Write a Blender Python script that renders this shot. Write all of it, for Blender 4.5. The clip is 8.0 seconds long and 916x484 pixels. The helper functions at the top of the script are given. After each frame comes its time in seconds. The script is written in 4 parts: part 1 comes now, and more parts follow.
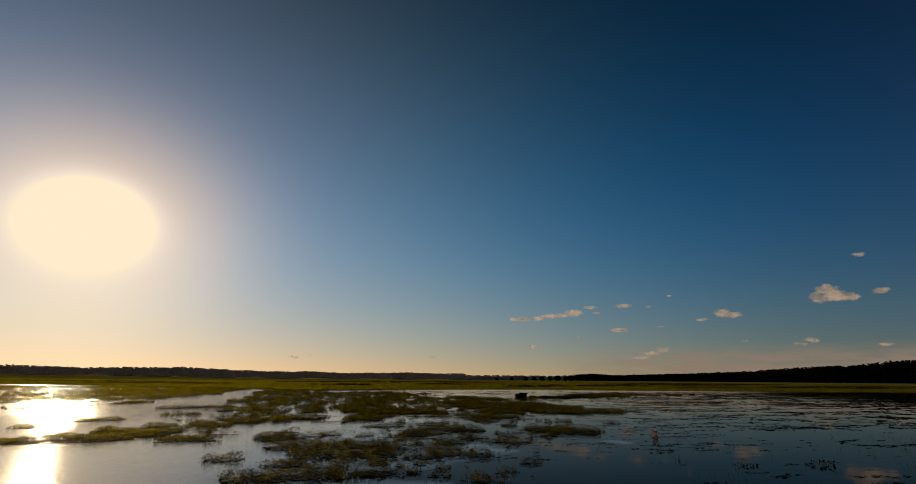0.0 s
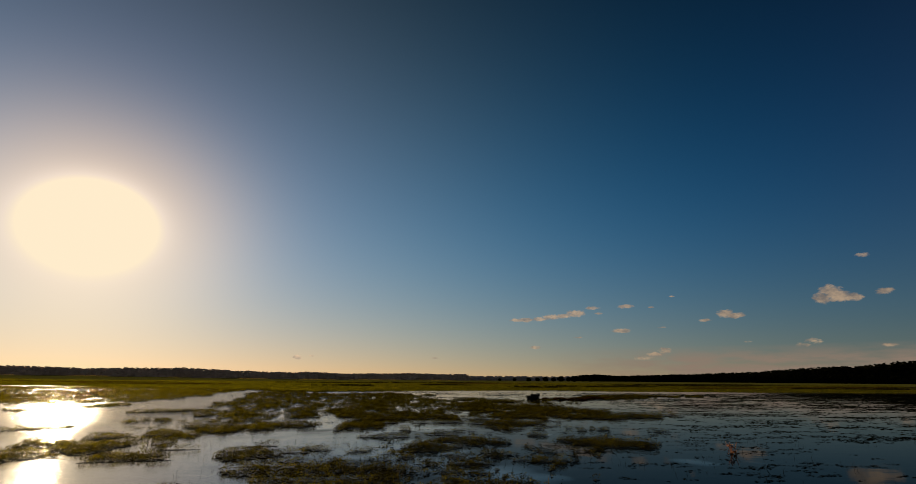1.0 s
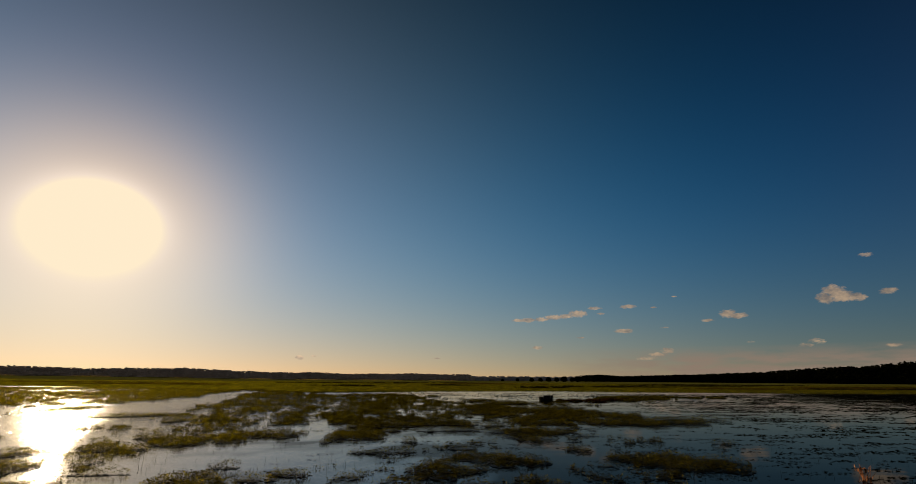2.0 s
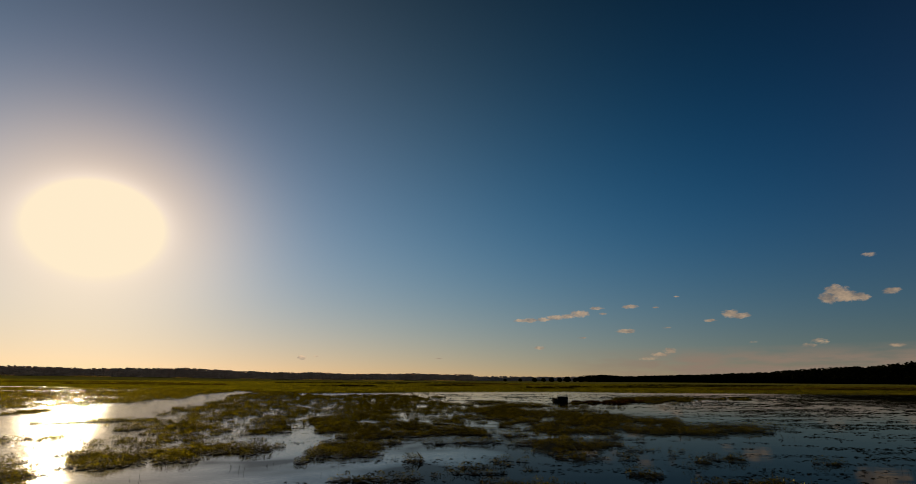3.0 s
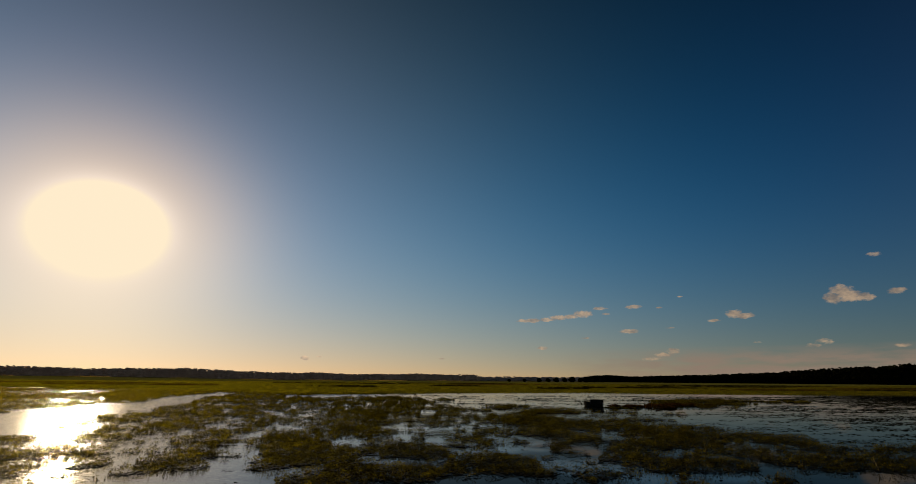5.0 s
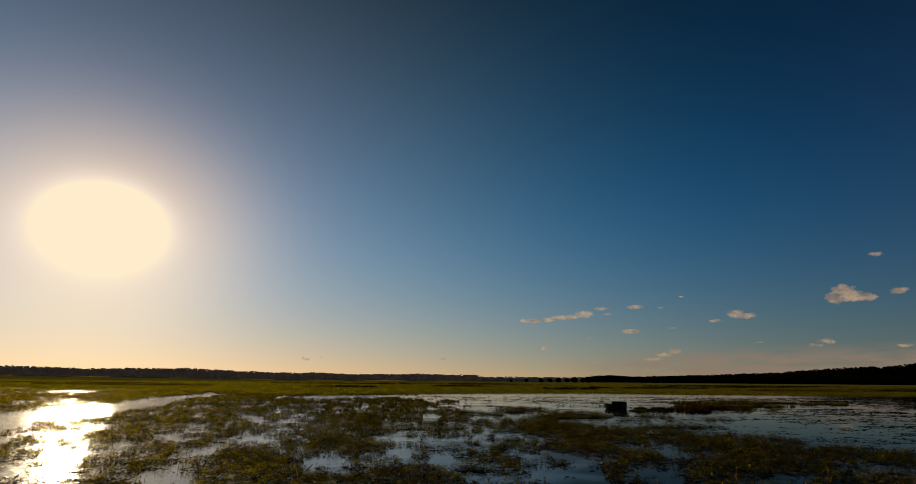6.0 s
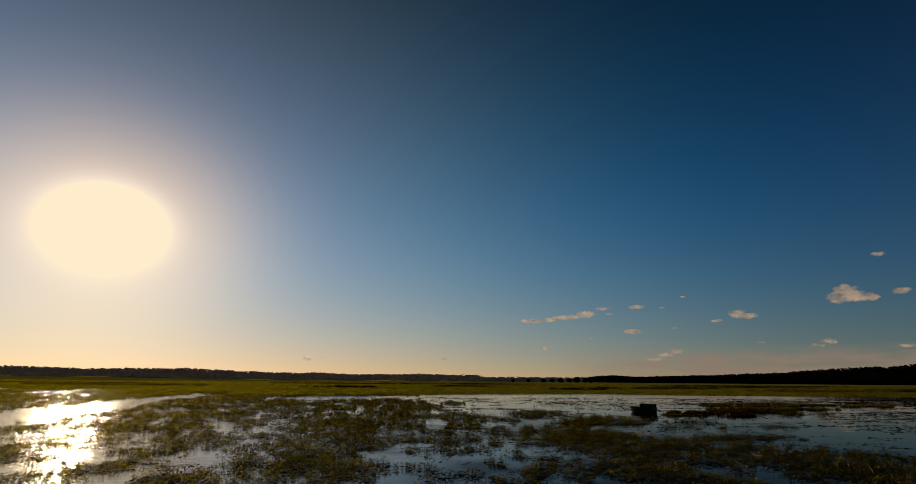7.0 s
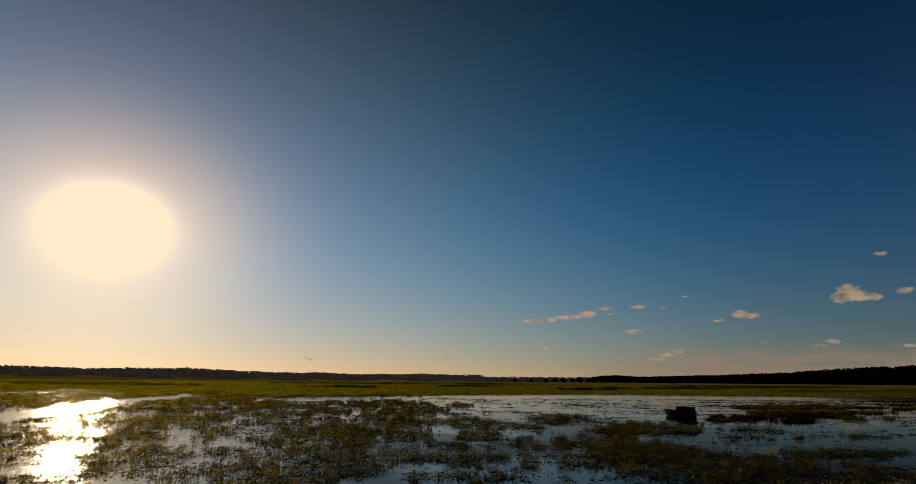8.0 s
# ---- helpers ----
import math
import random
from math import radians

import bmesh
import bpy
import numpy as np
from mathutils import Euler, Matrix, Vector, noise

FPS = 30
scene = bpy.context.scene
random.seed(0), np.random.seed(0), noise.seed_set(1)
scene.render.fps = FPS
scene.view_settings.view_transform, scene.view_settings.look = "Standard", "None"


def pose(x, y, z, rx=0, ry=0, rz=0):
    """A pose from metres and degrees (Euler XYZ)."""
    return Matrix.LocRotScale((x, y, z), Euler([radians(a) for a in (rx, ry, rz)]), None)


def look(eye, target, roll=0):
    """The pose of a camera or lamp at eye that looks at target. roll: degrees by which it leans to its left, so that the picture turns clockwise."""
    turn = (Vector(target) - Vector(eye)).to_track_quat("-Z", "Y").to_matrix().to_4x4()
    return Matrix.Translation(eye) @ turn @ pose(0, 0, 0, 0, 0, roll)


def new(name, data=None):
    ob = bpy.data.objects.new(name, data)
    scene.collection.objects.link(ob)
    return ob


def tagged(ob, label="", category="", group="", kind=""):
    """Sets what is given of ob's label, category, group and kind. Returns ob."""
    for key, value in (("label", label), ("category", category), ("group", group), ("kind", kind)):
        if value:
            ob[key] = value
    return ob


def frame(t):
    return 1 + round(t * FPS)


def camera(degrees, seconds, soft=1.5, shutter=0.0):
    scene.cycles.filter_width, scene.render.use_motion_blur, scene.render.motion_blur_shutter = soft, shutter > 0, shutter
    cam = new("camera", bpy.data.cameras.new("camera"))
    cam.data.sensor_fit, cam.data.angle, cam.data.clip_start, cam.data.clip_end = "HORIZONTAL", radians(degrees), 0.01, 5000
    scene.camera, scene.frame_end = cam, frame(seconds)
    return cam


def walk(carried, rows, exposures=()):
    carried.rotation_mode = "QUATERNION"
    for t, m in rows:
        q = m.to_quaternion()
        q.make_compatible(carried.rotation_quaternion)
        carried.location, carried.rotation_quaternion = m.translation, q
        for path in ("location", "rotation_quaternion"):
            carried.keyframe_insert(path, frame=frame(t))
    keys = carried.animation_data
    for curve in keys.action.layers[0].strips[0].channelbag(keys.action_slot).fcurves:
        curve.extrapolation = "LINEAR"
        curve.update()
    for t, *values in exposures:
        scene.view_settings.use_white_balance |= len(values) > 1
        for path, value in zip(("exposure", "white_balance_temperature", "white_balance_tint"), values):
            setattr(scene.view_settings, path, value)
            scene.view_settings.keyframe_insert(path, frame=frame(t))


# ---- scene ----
# A drone glides low over a flooded marsh towards a far wood, with the evening sun ahead.
cam = camera(88.0, 8.0, soft=0.65)
walk(cam, [(t, pose(x, y, z, 90 + p, r, a)) for t, x, y, z, a, p, r in (
    (0.0, -0.000, -0.000, 4.242, -4.81, 16.03, -0.43),
    (0.5, -0.236, 4.197, 4.205, -4.69, 16.08, -0.43),
    (1.0, -0.453, 8.375, 4.169, -4.56, 16.11, -0.43),
    (1.5, -0.649, 12.520, 4.132, -4.43, 16.13, -0.43),
    (2.0, -0.822, 16.626, 4.095, -4.31, 16.14, -0.43),
    (2.5, -0.972, 20.699, 4.058, -4.19, 16.15, -0.43),
    (3.0, -1.101, 24.749, 4.020, -4.08, 16.16, -0.43),
    (3.5, -1.209, 28.792, 3.983, -3.99, 16.17, -0.43),
    (4.0, -1.302, 32.841, 3.945, -3.90, 16.17, -0.43),
    (4.5, -1.382, 36.911, 3.907, -3.81, 16.18, -0.44),
    (5.0, -1.457, 41.010, 3.869, -3.74, 16.19, -0.44),
    (5.5, -1.532, 45.141, 3.831, -3.67, 16.20, -0.45),
    (6.0, -1.615, 49.295, 3.792, -3.60, 16.21, -0.45),
    (6.5, -1.715, 53.451, 3.754, -3.53, 16.22, -0.46),
    (7.0, -1.843, 57.575, 3.715, -3.45, 16.22, -0.46),
    (7.5, -2.010, 61.612, 3.676, -3.35, 16.22, -0.47),
    (8.0, -2.228, 65.489, 3.637, -3.24, 16.21, -0.48),
)])

# ---- light ----
SUN_AZ, SUN_EL = radians(-34.6), radians(14.0)
SUN = Vector((math.sin(SUN_AZ) * math.cos(SUN_EL), math.cos(SUN_AZ) * math.cos(SUN_EL), math.sin(SUN_EL)))
lamp = bpy.data.lights.new("sun", "SUN")
lamp.energy, lamp.angle, lamp.color = 4.6, radians(0.6), (1.0, 0.76, 0.46)
sun_lamp = new("sun", lamp)
sun_lamp.matrix_world = look(SUN * 100, (0, 0, 0))


class Graph:
    """Short notation for node trees."""

    def __init__(self, tree):
        self.tree = tree
        tree.nodes.clear()

    def node(self, kind, **inputs):
        n = self.tree.nodes.new(kind)
        for key, value in inputs.items():
            self.set(n.inputs[key.replace("_", " ")], value)
        return n

    def set(self, socket, value):
        if isinstance(value, bpy.types.NodeSocket):
            self.tree.links.new(value, socket)
        else:
            socket.default_value = value

    def math(self, op, a, b=0.0, c=0.0, clamp=False):
        n = self.tree.nodes.new("ShaderNodeMath")
        n.operation, n.use_clamp = op, clamp
        for s, v in zip(n.inputs, (a, b, c)):
            self.set(s, v)
        return n.outputs[0]

    def mix(self, fac, a, b, blend="MIX"):
        n = self.tree.nodes.new("ShaderNodeMix")
        n.data_type, n.blend_type = "RGBA", blend
        self.set(n.inputs[0], fac), self.set(n.inputs[6], a), self.set(n.inputs[7], b)
        return n.outputs[2]

    def vec(self, op, a, b=(0, 0, 0)):
        n = self.tree.nodes.new("ShaderNodeVectorMath")
        n.operation = op
        self.set(n.inputs[0], a), self.set(n.inputs[1], b)
        return n

    def noise(self, vector, scale, detail=3.0, rough=0.55):
        n = self.node("ShaderNodeTexNoise", Scale=scale, Detail=detail, Roughness=rough)
        self.set(n.inputs["Vector"], vector)
        return n.outputs["Fac"]

    def ramp(self, fac, *stops):
        n = self.tree.nodes.new("ShaderNodeValToRGB")
        while len(n.color_ramp.elements) < len(stops):
            n.color_ramp.elements.new(0.5)
        for e, (at, col) in zip(n.color_ramp.elements, stops):
            e.position, e.color = at, (*col, 1)
        self.set(n.inputs[0], fac)
        return n.outputs[0]


def sky():
    world = bpy.data.worlds.new("evening_sky")
    scene.world = world
    world.use_nodes = True
    g = Graph(world.node_tree)
    way = g.node("ShaderNodeTexCoord").outputs["Generated"]
    up = g.math("MAXIMUM", g.node("ShaderNodeSeparateXYZ", Vector=way).outputs["Z"], 0.0)
    low = g.math("SUBTRACT", 1.0, up)
    near = g.math("MAXIMUM", g.vec("DOT_PRODUCT", way, SUN).outputs["Value"], 0.0)
    bearing = g.math("MULTIPLY", g.math("ARCTAN2", g.node("ShaderNodeSeparateXYZ", Vector=way).outputs["X"], g.node("ShaderNodeSeparateXYZ", Vector=way).outputs["Y"]), 57.2958)
    height = g.math("MULTIPLY", g.math("ARCSINE", up), 57.2958)
    # the sun's glow, made wider than it is high to fit the camera's view
    aside = g.math("MULTIPLY", g.math("SUBTRACT", bearing, math.degrees(SUN_AZ)), radians(0.93) * math.cos(SUN_EL))
    above = g.math("MULTIPLY", g.math("SUBTRACT", height, math.degrees(SUN_EL) + 0.35), radians(1.17))
    apart = g.math("ADD", g.math("MULTIPLY", aside, aside), g.math("MULTIPLY", above, above))
    glow = lambda k: g.math("EXPONENT", g.math("MULTIPLY", apart, -0.5 * k))
    sky_tex = g.node("ShaderNodeTexSky")
    sky_tex.sky_type, sky_tex.sun_disc = "NISHITA", False
    sky_tex.sun_elevation, sky_tex.sun_rotation = SUN_EL, SUN_AZ
    sky_tex.air_density, sky_tex.dust_density, sky_tex.ozone_density = 1.0, 0.6, 2.0
    col = g.mix(1.0, sky_tex.outputs[0], (0.001, 0.0022, 0.0032, 1), "MULTIPLY")
    # haze towards the horizon and round the sun, as a clear humid evening has it
    side = g.math("MULTIPLY", g.math("ADD", g.vec("DOT_PRODUCT", way, SUN).outputs["Value"], 1.0), 0.5)
    lows = {k: g.math("POWER", low, float(k)) for k in (1, 3, 8, 24)}
    sides = {k: g.math("POWER", side, float(k)) for k in (1, 4, 10)}
    mid = g.math("MULTIPLY", g.math("MULTIPLY", up, 12.0), g.math("POWER", low, 4.0))
    both = lambda a, c: g.math("MULTIPLY", a, c)
    terms = (
        (both(lows[1], sides[1]), (0.0, 0.0, 0.066)),
        (both(lows[1], sides[4]), (0.0, 0.112, 0.156)),
        (both(lows[1], sides[10]), (0.205, 0.115, 0.0)),
        (both(lows[3], sides[1]), (0.0, 0.128, 0.027)),
        (both(lows[3], sides[4]), (0.0, 0.184, 0.0)),
        (both(lows[3], sides[10]), (0.064, 0.0, 0.0)),
        (both(lows[8], sides[1]), (0.078, 0.073, 0.014)),
        (both(lows[8], sides[4]), (0.525, 0.0, 0.0)),
        (both(lows[24], sides[1]), (0.155, 0.0, 0.0)),
        (g.math("POWER", near, 14.0), (0.030, 0.012, 0.072)),
        (glow(60.0), (0.65, 0.365, 0.065)),
        (both(mid, sides[1]), (0.0, 0.0, 0.112)),
        (both(mid, sides[4]), (0.0, 0.012, 0.094)),
        (glow(600.0), (2.0, 1.8, 1.5)),
        (both(lows[8], g.math("POWER", near, 30.0)), (0.22, 0.19, 0.10)),
        (both(lows[1], g.math("POWER", g.math("SUBTRACT", 1.0, side), 4.0)), (0.36, 0.36, 0.38)),    # unseen fill light added to the sky behind the camera, lifting shaded faces
    )
    for fac, tint in terms:
        col = g.mix(1.0, col, g.mix(1.0, (*tint, 1), g.node("ShaderNodeCombineColor", Red=fac, Green=fac, Blue=fac).outputs[0], "MULTIPLY"), "ADD")
    # deeper blue high up and away from the sun
    deep = g.math("MULTIPLY", g.ramp(up, (0.12, (0, 0, 0)), (0.75, (1, 1, 1))), g.math("MULTIPLY", g.math("POWER", g.math("SUBTRACT", 1.0, g.math("MULTIPLY", sides[1], 0.8)), 2.0), 2.1))
    col = g.mix(deep, col, g.mix(1.0, col, (0.24, 0.47, 0.46, 1), "MULTIPLY"))
    # small fair-weather clouds, each by its bearing and height in degrees
    spot = g.node("ShaderNodeCombineXYZ", X=bearing, Y=g.math("MULTIPLY", height, 1.8)).outputs[0]
    puff = g.noise(spot, 1.9, 5.0, 0.58)
    eastern = (
        (42.9, 8.25, 0.95, 0.72, 1.0), (43.5, 7.80, 1.0, 0.62, 1.0), (42.2, 7.75, 0.8, 0.62, 1.0), (44.5, 7.60, 0.9, 0.42, 0.9),
        (46.8, 7.90, 0.9, 0.34, 0.5), (33.8, 6.80, 0.8, 0.46, 1.0), (34.7, 6.55, 1.0, 0.32, 1.0), (31.9, 6.2, 0.8, 0.18, 0.7),
        (45.8, 11.3, 0.9, 0.26, 0.15), (40.9, 3.75, 0.9, 0.36, 0.15), (40.0, 3.4, 0.9, 0.26, 0.1), (46.3, 3.2, 0.8, 0.18, 0.4), (35.5, 3.85, 0.5, 0.16, 0.0),
    )
    middle = (
        (18.4, 7.40, 1.2, 0.42, 1.0), (17.0, 7.15, 1.0, 0.30, 0.9), (15.6, 7.05, 1.1, 0.32, 1.0), (14.2, 6.85, 1.0, 0.26, 0.9), (12.6, 6.75, 1.2, 0.26, 1.1),
        (11.4, 6.75, 0.8, 0.20, 1.0), (20.3, 8.0, 0.9, 0.22, 0.8), (21.0, 7.35, 0.6, 0.16, 0.4), (24.0, 8.05, 0.9, 0.26, 0.9), (26.7, 7.85, 0.5, 0.12, 0.2),
        (23.3, 5.35, 1.1, 0.28, 1.0), (13.6, 3.6, 0.7, 0.22, 0.85), (28.9, 8.9, 0.4, 0.12, 0.1), (27.6, 5.6, 0.6, 0.14, 0.1), (18.5, 4.7, 0.8, 0.13, 0.15),
        (27.6, 3.1, 0.8, 0.45, 0.5), (26.6, 2.75, 1.0, 0.32, 0.35), (25.4, 2.4, 1.3, 0.28, 0.3), (-13.7, 2.2, 0.5, 0.26, 1.2), (-12.2, 2.4, 0.4, 0.12, 0.6), (1.8, 2.35, 0.7, 0.10, 0.3),
    )
    cover = None
    for az, el, w, h, strength in eastern + middle:
        dx = g.math("DIVIDE", g.math("SUBTRACT", bearing, az), w)
        dy = g.math("DIVIDE", g.math("SUBTRACT", height, el), h)
        r = g.math("ADD", g.math("MULTIPLY", dx, dx), g.math("MULTIPLY", dy, dy))
        one = g.math("SUBTRACT", g.math("SUBTRACT", 1.0, r), (1 - strength) * 0.55)
        cover = one if cover is None else g.math("MAXIMUM", cover, one)
    cover = g.math("MAXIMUM", cover, -0.6)
    fac = g.math("MULTIPLY", g.math("ADD", cover, g.math("MULTIPLY", g.math("SUBTRACT", puff, 0.48), 2.4)), 1.35, clamp=True)
    shade = g.noise(g.vec("ADD", spot, (0.25, -0.5, 3)).outputs[0], 0.9, 4.0)
    tone = g.mix(g.ramp(shade, (0.35, (0, 0, 0)), (0.65, (1, 1, 1))), (0.20, 0.16, 0.13, 1), (0.50, 0.35, 0.22, 1))
    lift = g.math("ADD", 1.0, g.math("MULTIPLY", sides[10], 1.2))
    tone = g.mix(1.0, tone, g.node("ShaderNodeCombineColor", Red=lift, Green=lift, Blue=lift).outputs[0], "MULTIPLY")
    col = g.mix(g.math("MULTIPLY", fac, 0.8), col, tone)
    # a thin far bank over the wood
    bank = g.math("MULTIPLY", g.math("MULTIPLY", g.ramp(g.noise(g.vec("MULTIPLY", spot, (0.35, 1.0, 1.0)).outputs[0], 0.8, 4.0), (0.25, (0, 0, 0)), (0.58, (1, 1, 1))),
                  g.ramp(g.math("DIVIDE", height, 3.6), (0.55, (1, 1, 1)), (1.0, (0, 0, 0)))), g.ramp(g.math("DIVIDE", bearing, 50.0), (0.3, (0, 0, 0)), (0.6, (1, 1, 1))))
    col = g.mix(g.math("MULTIPLY", bank, 0.9), col, (0.26, 0.19, 0.145, 1))
    col = g.vec("MINIMUM", col, (1.0, 0.84, 0.605)).outputs[0]
    back = g.node("ShaderNodeBackground", Color=col, Strength=1.0)
    g.tree.links.new(back.outputs[0], g.node("ShaderNodeOutputWorld").inputs[0])


sky()


# ---- materials ----
def material(name):
    m = bpy.data.materials.new(name)
    m.use_nodes = True
    g = Graph(m.node_tree)
    out = g.node("ShaderNodeOutputMaterial")
    place = g.node("ShaderNodeNewGeometry").outputs["Position"]
    return m, g, out, place


def leaf_material(name, dark, light, gloss=0.35, through_light=0.35, patch=0.25, shine=0.0, wax=(0.74, 0.62, 0.10), forward=False, glow=(1.7, 1.5, 0.5), tufts=1.7):
    m, g, out, place = material(name)
    piece = g.node("ShaderNodeNewGeometry").outputs["Random Per Island"]
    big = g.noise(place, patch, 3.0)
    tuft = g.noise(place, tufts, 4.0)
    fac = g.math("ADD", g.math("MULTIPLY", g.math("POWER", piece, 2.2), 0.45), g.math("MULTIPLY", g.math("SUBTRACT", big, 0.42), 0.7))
    # tuft-scale tone puts shade between clumps and lit tops into the colour
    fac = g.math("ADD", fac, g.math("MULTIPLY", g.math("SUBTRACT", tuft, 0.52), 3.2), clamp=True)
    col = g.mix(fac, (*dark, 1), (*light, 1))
    b = g.node("ShaderNodeBsdfDiffuse", Color=col, Roughness=0.5)
    tr = g.node("ShaderNodeBsdfTranslucent", Color=g.mix(1.0, col, (*glow, 1), "MULTIPLY"))
    shed = tuple(0.82 * c for c in glow)
    if forward:    # thin leaves pass most of the light on towards where it was going
        on = g.node("ShaderNodeBsdfRefraction", Color=g.mix(1.0, col, (*shed, 1), "MULTIPLY"), Roughness=0.7, IOR=1.4)
        two = g.node("ShaderNodeMixShader", Fac=0.28)
        g.tree.links.new(tr.outputs[0], two.inputs[1]), g.tree.links.new(on.outputs[0], two.inputs[2])
        tr = two
    sheen = g.node("ShaderNodeBsdfAnisotropic", Color=(*wax, 1), Roughness=gloss)
    mx, top = g.node("ShaderNodeMixShader", Fac=through_light), g.node("ShaderNodeMixShader", Fac=shine)
    g.tree.links.new(b.outputs[0], mx.inputs[1]), g.tree.links.new(tr.outputs[0], mx.inputs[2])
    g.tree.links.new(mx.outputs[0], top.inputs[1]), g.tree.links.new(sheen.outputs[0], top.inputs[2])
    g.tree.links.new(top.outputs[0], out.inputs[0])
    return m


def rough_material(name, dark, light, scale, rough=0.8, bump=0.02):
    m, g, out, place = material(name)
    n1, n2 = g.noise(place, scale, 5.0), g.noise(place, scale * 9, 3.0)
    fac = g.math("ADD", g.math("MULTIPLY", n1, 1.4), g.math("MULTIPLY", g.math("SUBTRACT", n2, 1.0), 0.7), clamp=True)
    relief = g.node("ShaderNodeBump", Strength=0.6, Distance=bump, Height=n2)
    b = g.node("ShaderNodeBsdfPrincipled", Base_Color=g.mix(fac, (*dark, 1), (*light, 1)), Roughness=rough, Specular_IOR_Level=0.03, Normal=relief.outputs[0])
    g.tree.links.new(b.outputs[0], out.inputs[0])
    return m


def water_material():
    m, g, out, place = material("marsh_water")
    slow = g.noise(g.vec("MULTIPLY", place, (0.8, 1.6, 1)).outputs[0], 0.35, 2.0)
    # a light breeze ruffles the west side and single patches; the rest lies smooth
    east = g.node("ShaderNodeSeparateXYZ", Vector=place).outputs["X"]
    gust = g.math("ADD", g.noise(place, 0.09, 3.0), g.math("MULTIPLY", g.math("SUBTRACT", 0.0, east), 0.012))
    # the open reach round the boat is ruffled too
    ahead = g.node("ShaderNodeSeparateXYZ", Vector=place).outputs["Y"]
    reach = g.math("MULTIPLY", g.ramp(g.math("MULTIPLY", ahead, 0.004), (0.34, (0, 0, 0)), (0.45, (1, 1, 1))), g.ramp(g.math("MULTIPLY", east, 0.004), (0.24, (1, 1, 1)), (0.50, (0, 0, 0))))
    gust = g.math("MAXIMUM", gust, g.math("MULTIPLY", reach, g.math("ADD", 0.30, g.math("MULTIPLY", g.noise(place, 0.16, 3.0), 0.48))))
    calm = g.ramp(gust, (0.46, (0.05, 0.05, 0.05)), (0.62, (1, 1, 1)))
    fine = g.noise(g.vec("MULTIPLY", place, (1.0, 1.9, 1)).outputs[0], 4.0, 2.0)
    wave = g.math("ADD", g.math("MULTIPLY", slow, 0.006), g.math("MULTIPLY", g.math("MULTIPLY", fine, calm), 0.007))
    ruffled = g.ramp(g.math("MULTIPLY", ahead, 0.01), (0.40, (0, 0, 0)), (0.62, (1, 1, 1)))
    chop = g.noise(g.vec("MULTIPLY", place, (1.0, 2.4, 1)).outputs[0], 1.5, 2.0)
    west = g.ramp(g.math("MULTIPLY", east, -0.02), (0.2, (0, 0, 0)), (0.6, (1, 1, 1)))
    wave = g.math("ADD", wave, g.math("MULTIPLY", g.math("MULTIPLY", chop, west), g.math("ADD", 0.020, g.math("MULTIPLY", ruffled, 0.075))))
    relief = g.node("ShaderNodeBump", Strength=1.0, Distance=1.0, Height=wave)
    # IOR differs by place only to put in brighter or darker mirrored light
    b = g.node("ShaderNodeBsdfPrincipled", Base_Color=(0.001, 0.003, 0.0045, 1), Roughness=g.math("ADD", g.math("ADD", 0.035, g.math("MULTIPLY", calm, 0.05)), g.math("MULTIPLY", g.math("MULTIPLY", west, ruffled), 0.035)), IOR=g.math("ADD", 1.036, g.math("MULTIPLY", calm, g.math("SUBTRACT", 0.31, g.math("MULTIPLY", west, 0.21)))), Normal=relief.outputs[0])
    g.tree.links.new(b.outputs[0], out.inputs[0])
    return m


def ground_material():
    m, g, out, place = material("marsh_ground")
    streak = g.noise(g.vec("MULTIPLY", place, (0.012, 0.05, 1)).outputs[0], 1.0, 5.0, 0.65)
    fine = g.noise(place, 0.9, 5.0)
    col = g.ramp(g.math("ADD", g.math("MULTIPLY", streak, 0.75), g.math("MULTIPLY", fine, 0.3)),
                 (0.36, (0.030, 0.030, 0.010)), (0.50, (0.085, 0.080, 0.018)), (0.62, (0.12, 0.125, 0.022)), (0.75, (0.16, 0.13, 0.045)))
    relief = g.node("ShaderNodeBump", Strength=1.0, Distance=0.3, Height=fine)
    b = g.node("ShaderNodeBsdfPrincipled", Base_Color=col, Roughness=0.95, Specular_IOR_Level=0.0, Normal=relief.outputs[0])
    g.tree.links.new(b.outputs[0], out.inputs[0])
    return m


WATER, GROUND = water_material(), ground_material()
# near-black end of the colour stands for shade between the leaf tufts
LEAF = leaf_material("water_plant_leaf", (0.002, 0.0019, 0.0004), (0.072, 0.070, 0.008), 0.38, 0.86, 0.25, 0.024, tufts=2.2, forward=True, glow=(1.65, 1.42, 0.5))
LEAF_RED = leaf_material("reddish_sedge", (0.010, 0.006, 0.003), (0.075, 0.033, 0.014), 0.5, 0.3)
GRASS = leaf_material("meadow_grass", (0.032, 0.034, 0.004), (0.150, 0.146, 0.015), 0.65, 0.66, 0.03, 0.008, forward=True, tufts=0.25)
SEDGE = leaf_material("marsh_sedge", (0.006, 0.0055, 0.001), (0.052, 0.047, 0.005), 0.5, 0.75, 0.25, 0.006, forward=True)
REED = leaf_material("dry_reed", (0.055, 0.045, 0.02), (0.14, 0.11, 0.05), 0.5, 0.25)
REED_DRY = leaf_material("dry_sedge", (0.035, 0.024, 0.008), (0.085, 0.058, 0.018), 0.7, 0.4)
